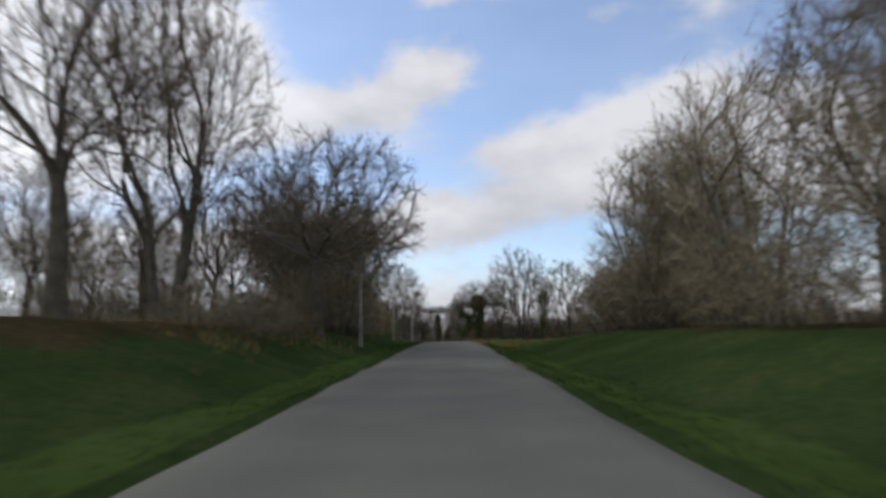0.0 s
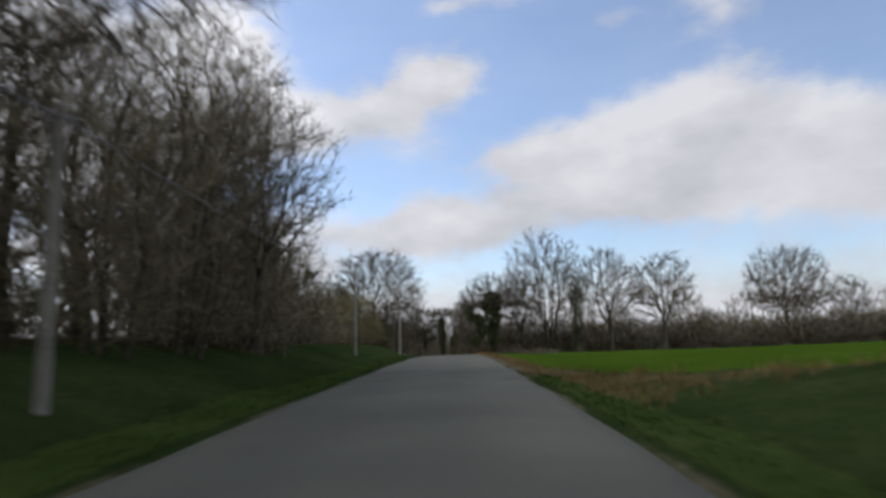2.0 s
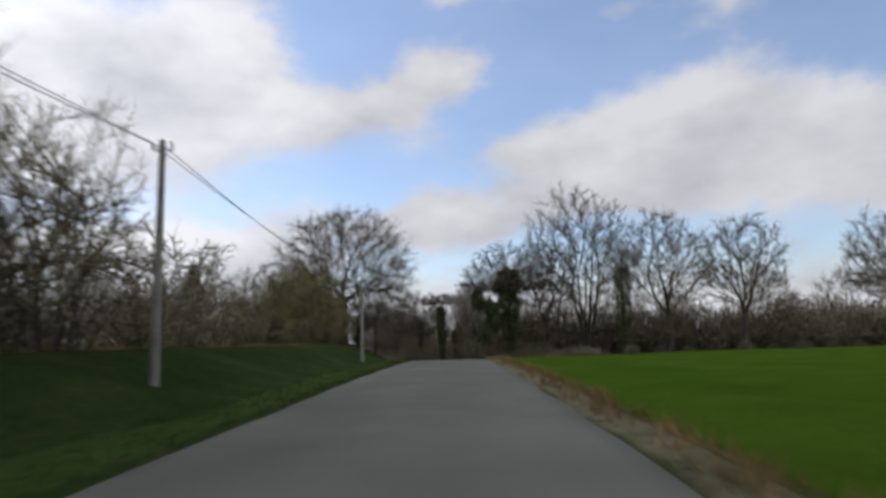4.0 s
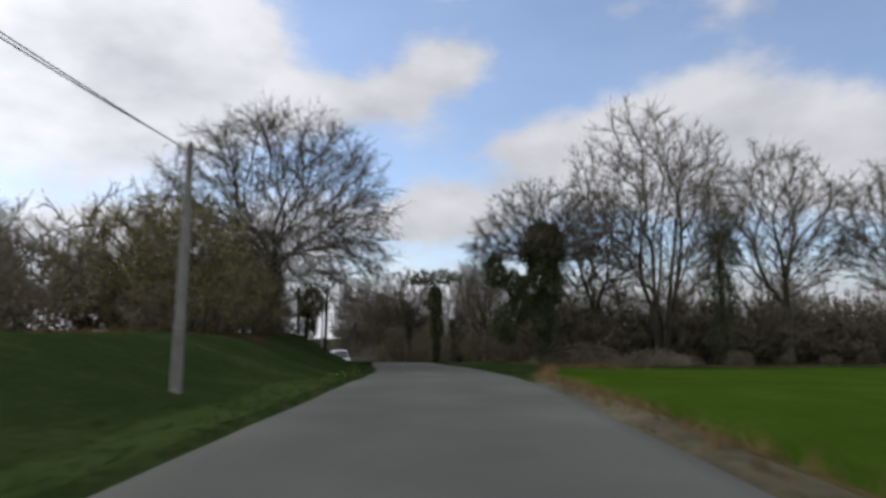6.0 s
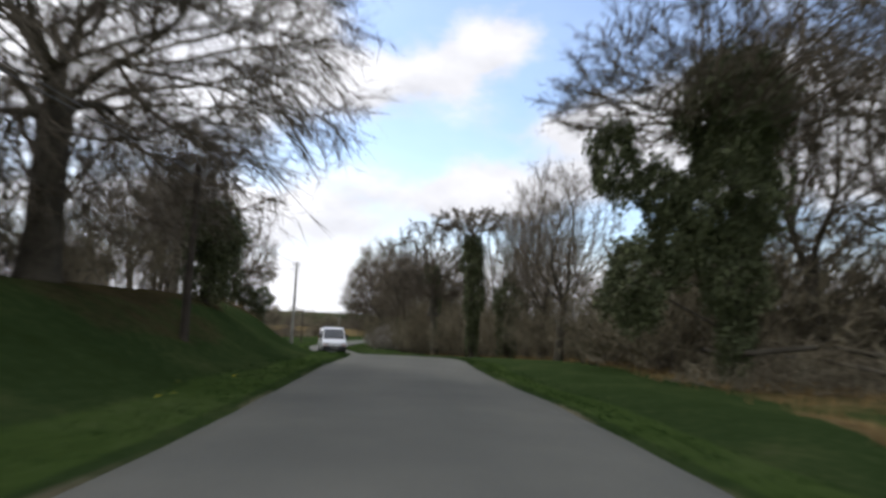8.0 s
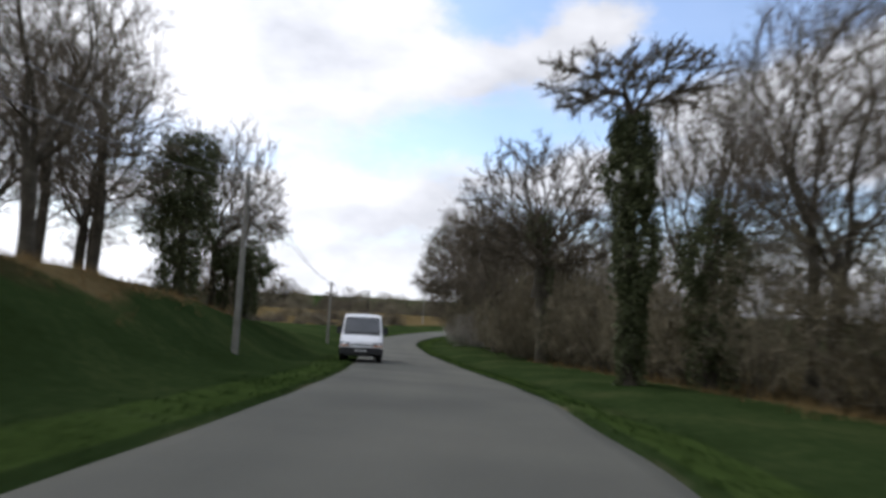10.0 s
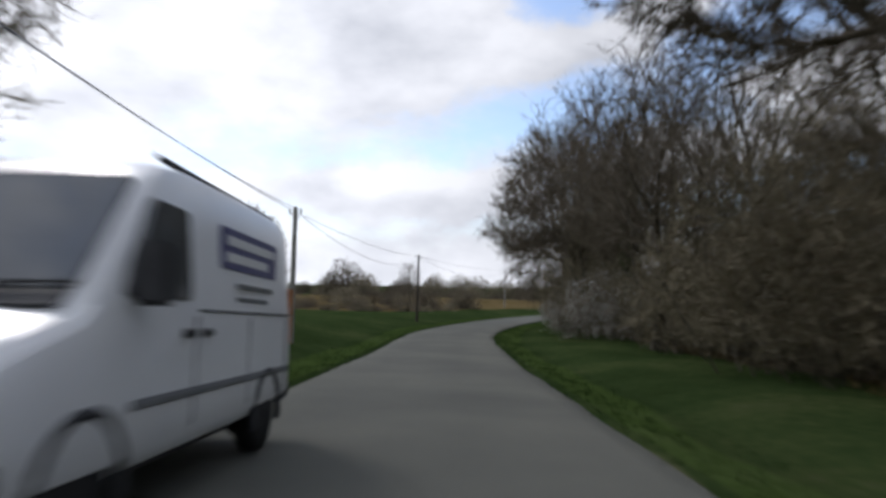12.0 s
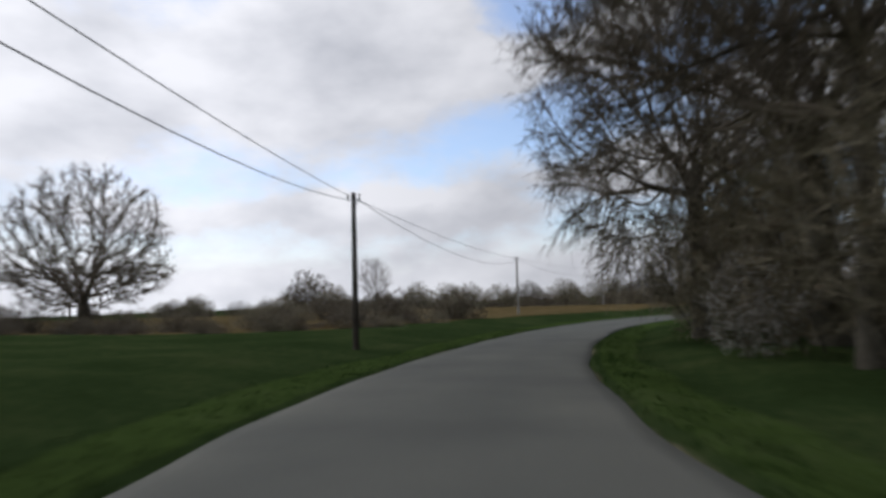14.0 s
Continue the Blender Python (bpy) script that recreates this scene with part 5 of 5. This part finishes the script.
INK = material("dark_print", [(0.3, (0.03, 0.03, 0.04)), (0.7, (0.06, 0.06, 0.07))], 8, 3, 0.5, 30, 0.2)
BLUE_PRINT = material("blue_print", [(0.3, (0.10, 0.10, 0.22)), (0.7, (0.15, 0.15, 0.29))], 8, 3, 0.4, 30, 0.2)
# base lifted to grey to stand in for sky reflected in the glass
VAN_GLASS = material("van_glass", [(0.3, (0.060, 0.066, 0.068)), (0.7, (0.10, 0.106, 0.108))], 1.0, 3, 0.08, 10, 0.2, spec=0.6)


def loft(sections, mat, name, parent, label="", cap=True):
    n = len(sections[0])
    verts = [v for s in sections for v in s]
    faces = [(i * n + k, i * n + (k + 1) % n, (i + 1) * n + (k + 1) % n, (i + 1) * n + k) for i in range(len(sections) - 1) for k in range(n)]
    if cap:
        faces += [tuple(range(n - 1, -1, -1)), tuple(range((len(sections) - 1) * n, len(sections) * n))]
    me = mesh_from(name, verts, faces, mat, smooth=True)
    me.set_sharp_from_angle(angle=radians(38))
    return part(name, me, None, parent, label)


def block(name, lo, hi, mat, parent, label="", bevel=0.015):
    bm = bmesh.new()
    bmesh.ops.create_cube(bm, size=1)
    for v in bm.verts:
        v.co = Vector([(l + h) / 2 + c * (h - l) for c, l, h in zip(v.co, lo, hi)])
    bmesh.ops.bevel(bm, geom=bm.edges[:], offset=bevel, segments=2, affect="EDGES")
    return part(name, bm, mat, parent, label)


def panel(name, corners, mat, parent, label="", thick=0.012, out=(0, 0, 0)):
    """A thin rounded slab on four corners, pushed out along a direction."""
    o = Vector(out)
    c = [Vector(p) for p in corners]
    mid = sum(c, Vector()) / 4
    ring = []
    for i in range(4):
        a, b, d = c[i - 1], c[i], c[(i + 1) % 4]
        ring += [b + (a - b) * 0.07, b + ((a - b) * 0.02 + (d - b) * 0.02), b + (d - b) * 0.07]
    n = len(ring)
    verts = [p - o * thick for p in ring] + [p + o * thick * 0.6 for p in ring] + [mid + (p - mid) * 0.97 + o * thick for p in ring]
    faces = [(k * n + i, k * n + (i + 1) % n, (k + 1) * n + (i + 1) % n, (k + 1) * n + i) for k in range(2) for i in range(n)] + [tuple(range(2 * n, 3 * n))]
    return part(name, mesh_from(name, verts, faces, mat), None, parent, label)


def build_van():
    van = new("delivery_van")

    def ring(y, zb, zt, wb, wt, crown=0.03):
        belt = min(1.22, zt - 0.12)
        half = [(wb * 0.93, zb), (wb, zb + 0.10), (wb * 1.0, 0.5 * (zb + belt)), (wb * 0.995, belt), (0.5 * (wb + wt), 0.5 * (belt + zt)), (wt, zt - 0.07), (wt - 0.035, zt - 0.02), (wt - 0.13, zt + 0.002), (wt * 0.5, zt + crown * 0.8)]
        pts = [(x, y, z) for x, z in half] + [(0, y, zt + crown)] + [(-x, y, z) for x, z in reversed(half)] + [(0, y, zb)]
        return pts

    prof = [(0.02, 0.42, 0.86, 0.86, 0.80), (0.08, 0.40, 0.93, 0.93, 0.86), (0.25, 0.38, 1.03, 0.975, 0.90), (0.55, 0.36, 1.13, 0.99, 0.92), (0.86, 0.36, 1.22, 0.995, 0.935), (1.00, 0.36, 1.33, 0.995, 0.93), (1.35, 0.36, 1.73, 0.995, 0.905), (1.66, 0.36, 2.06, 0.995, 0.885),
            (1.86, 0.36, 2.19, 0.995, 0.88), (2.2, 0.36, 2.235, 0.995, 0.885), (3.4, 0.36, 2.25, 0.995, 0.89), (4.6, 0.38, 2.24, 0.99, 0.89), (4.84, 0.42, 2.20, 0.98, 0.88), (4.89, 0.48, 2.12, 0.95, 0.84)]
    loft([ring(*p) for p in prof], VAN_WHITE, "body", van, "white painted steel body")
    panel("windscreen", [(-0.86, 0.965, 1.335), (0.86, 0.965, 1.335), (0.80, 1.655, 2.085), (-0.80, 1.655, 2.085)], VAN_GLASS, van, "dark glass", out=(0, -0.70, 0.72))
    panel("scuttle", [(-0.84, 0.86, 1.25), (0.84, 0.86, 1.25), (0.84, 0.965, 1.33), (-0.84, 0.965, 1.33)], VAN_GREY, van, "black plastic", out=(0, -0.6, 0.8))
    for s in (-1, 1):
        panel("cab_window", [(s * 0.975, 1.22, 1.32), (s * 0.975, 2.15, 1.32), (s * 0.915, 2.15, 1.93), (s * 0.92, 1.62, 1.93)][::s], VAN_GLASS, van, out=(s, 0, 0.15), thick=0.02)
        block("door_seam", (s * 0.995 - 0.004, 2.24, 0.5), (s * 0.995 + 0.004, 2.256, 1.22), INK, van, bevel=0.001)
        block("side_moulding", (s * 1.0 - 0.018, 1.35, 0.69), (s * 1.0 + 0.016, 4.75, 0.75), TRIM_GREY, van, "mid-grey plastic strip")
        block("door_handle", (s * 1.0 - 0.02, 2.02, 1.08), (s * 1.0 + 0.025, 2.18, 1.14), VAN_GREY, van)
        block("door_handle", (s * 1.0 - 0.02, 2.34, 1.08), (s * 1.0 + 0.025, 2.50, 1.14), VAN_GREY, van)
        block("roof_rail", (s * 0.80 - 0.02, 1.9, 2.23), (s * 0.80 + 0.02, 4.6, 2.275), VAN_GREY, van)
        mirror = block("mirror", (s * 1.10 - 0.11, 1.28, 1.27), (s * 1.10 + 0.11, 1.40, 1.63), VAN_GREY, van, "black door mirror", 0.03)
        block("mirror_arm", (min(s * 0.93, s * 1.02), 1.31, 1.36), (max(s * 0.93, s * 1.02), 1.37, 1.42), VAN_GREY, mirror, bevel=0.008)
        lamp = panel("headlight", [(s * 0.50, 0.00, 0.715), (s * 0.95, 0.10, 0.715), (s * 0.955, 0.16, 0.92), (s * 0.52, 0.025, 0.875)][::s], LENS, van, "clear lamp glass", thick=0.05, out=(s * 0.15, -0.95, 0.2))
        panel("indicator", [(s * 0.56, -0.035, 0.715), (s * 0.95, 0.045, 0.715), (s * 0.955, 0.06, 0.775), (s * 0.56, -0.025, 0.765)][::s], AMBER, lamp, "amber indicator lens", thick=0.025, out=(s * 0.15, -0.95, 0.1))
        wiper = Soup()
        x0 = -0.55 if s < 0 else 0.25
        wiper.tube([(x0, 0.90, 1.31), (x0 + 0.25, 0.95, 1.37), (x0 + 0.62, 0.96, 1.38)], [0.014, 0.012, 0.008], 6)
        part("wiper", wiper.mesh("wiper", RUBBER), None, van)
        block("rear_lamp", (s * 0.93 - 0.05, 4.84, 0.95), (s * 0.93 + 0.05, 4.92, 1.55), AMBER, van, "red and amber rear lamp")
    block("bumper", (-0.98, -0.06, 0.34), (0.98, 0.34, 0.66), VAN_GREY, van, "dark grey plastic front bumper", 0.06)
    block("bumper_trim", (-0.97, -0.045, 0.665), (0.97, 0.2, 0.695), VAN_WHITE, van, "white strip", 0.01)
    block("grille", (-0.48, 0.005, 0.745), (0.48, 0.06, 0.815), VAN_GREY, van, "dark grille slot", 0.015)
    block("grille_bar", (-0.48, -0.004, 0.775), (0.48, 0.02, 0.788), VAN_WHITE, van, "", 0.004)
    em = Soup()
    em.tube([(0, 0.0, 0.90), (0, -0.012, 0.90)], [0.055, 0.045], 4)
    part("badge", em.mesh("badge", STEEL), None, van, "plain metal lozenge")
    plate = block("number_plate", (-0.26, -0.085, 0.47), (0.26, -0.062, 0.58), PLATE, van, "white plate with dark bars", 0.006)
    for k in range(5):
        block("plate_bar", (-0.20 + 0.083 * k, -0.09, 0.495), (-0.145 + 0.083 * k, -0.084, 0.555), INK, plate, bevel=0.002)
    block("rear_bumper", (-0.97, 4.78, 0.38), (0.97, 4.98, 0.60), VAN_GREY, van, "dark grey plastic rear bumper", 0.04)
    block("underbody", (-0.80, 0.2, 0.26), (0.80, 4.8, 0.40), VAN_GREY, van, "dark underside", 0.03)
    for s in (-1, 1):
        sign = block("side_print", (s * 0.945 - 0.012, 2.75, 1.60), (s * 0.945 + 0.018, 4.25, 1.93), BLUE_PRINT, van, "blue printed panel with plain white bars", 0.006)
        for k in range(2):
            block("print_bar", (s * 0.945 + s * 0.008 - 0.012, 2.83, 1.79 - 0.13 * k), (s * 0.945 + s * 0.008 + 0.012, 4.17 - 0.2 * k, 1.87 - 0.13 * k), VAN_WHITE, sign, bevel=0.003)
        for k in range(3):
            block("side_print", (s * 0.972 - 0.012, 3.1, 1.46 - 0.11 * k), (s * 0.972 + 0.012, 4.1 - 0.15 * k, 1.50 - 0.11 * k), TRIM_GREY, van, "small plain grey printed bars", 0.003)
        for yy in (3.42, 4.62):
            block("panel_seam", (s * 0.995 - 0.004, yy, 0.5), (s * 0.995 + 0.004, yy + 0.014, 1.22), TRIM_GREY, van, bevel=0.001)
        # the shade of the pressed line, put in as a thin grey strip
        block("body_crease", (s * 0.99 - 0.012, 2.3, 1.255), (s * 0.99 + 0.008, 4.75, 1.275), TRIM_GREY, van, "pressed line along the side, its shade drawn as a grey strip", 0.003)
    wheels = [(-0.87, 0.92), (0.87, 0.92), (-0.87, 4.05), (0.87, 4.05)]
    for x, y in wheels:
        s = 1 if x > 0 else -1
        bm = Soup()
        prof2 = [(-0.105, 0.22), (-0.105, 0.29), (-0.085, 0.325), (-0.04, 0.335), (0.04, 0.335), (0.085, 0.325), (0.105, 0.29), (0.105, 0.22), (0.06, 0.2)]
        bm.tube([(x + a * s, y + 1e-4 * i, 0.335) for i, (a, r) in enumerate(prof2)], [r for a, r in prof2], 28)
        tyre = part("wheel", bm.mesh("wheel", RUBBER, True), None, van, "black rubber tyre")
        hb = Soup()
        prof3 = [(0.02, 0.02), (0.075, 0.06), (0.075, 0.12), (0.05, 0.15), (0.085, 0.20), (0.095, 0.215), (0.06, 0.218)]
        hb.tube([(x + a * s, y + 1e-4 * i, 0.335) for i, (a, r) in enumerate(prof3)], [r for a, r in prof3], 24)
        part("rim", hb.mesh("rim", HUB, True), None, tyre, "grey steel wheel")
        ar = Soup()
        th = np.linspace(-0.25, math.pi + 0.25, 16)
        ar.tube([(x + 0.115 * s, y + 0.40 * math.cos(q), 0.34 + 0.40 * math.sin(q)) for q in th], [0.035] * 16, 6)
        part("wheel_arch", ar.mesh("wheel_arch", VAN_GREY, True), None, van, "dark wheel arch lip")
    x, y = -12.6, 170.9
    slope = math.degrees(math.atan((float(road_z(y + 4)) - float(road_z(y))) / 4.2))
    van.matrix_basis = pose(x, y, float(road_z(y)) + 0.02, slope, 0, 18.5)
    return tagged(van, "white delivery van with dark bumper, driving on the road", "van")


build_van()


# ---------------------------------------------------------------- brush and odds
def brush_pile(x, y, r, h, seed):
    rng = np.random.default_rng(seed)
    n = 900
    a, q = rng.uniform(0, 6.283, n), np.sqrt(rng.uniform(0, 1, n))
    p = np.stack([r * 1.6 * q * np.cos(a), r * q * np.sin(a), h * (1 - q * q) * rng.uniform(0.1, 1, n)], 1)
    d = unit(rng.normal(size=(n, 3)) * np.array([1, 1, 0.75]))
    s = Soup()
    s.spikes(p - d * 0.5, p + d * rng.uniform(0.3, 1.0, n)[:, None], rng.uniform(0.012, 0.03, n))
    root = new("brush_pile")
    part("brush", s.mesh("brush", TWIG_PALE_HAZE), None, root)
    for k in range(5):
        t = rng.uniform(0, 6.28)
        o = np.array([rng.uniform(-r, r), rng.uniform(-r, r) * 0.6, h * rng.uniform(0.4, 0.8)])
        e = np.array([math.cos(t), math.sin(t), 0.15]) * 0.9
        lg = Soup()
        lg.tube([o - e, o, o + e], [0.09, 0.085, 0.07], 7)
        part("log", lg.mesh("log", BARK, True), None, root)
    root.matrix_basis = pose(x, y, lz(x, y), 0, 0, rng.uniform(-20, 20))
    return tagged(root, "heap of cut pale brush and small logs at the field corner", "brush pile")


brush_pile(9.6, 136.5, 2.6, 1.6, 41)
brush_pile(14.5, 135.5, 2.2, 1.1, 42)
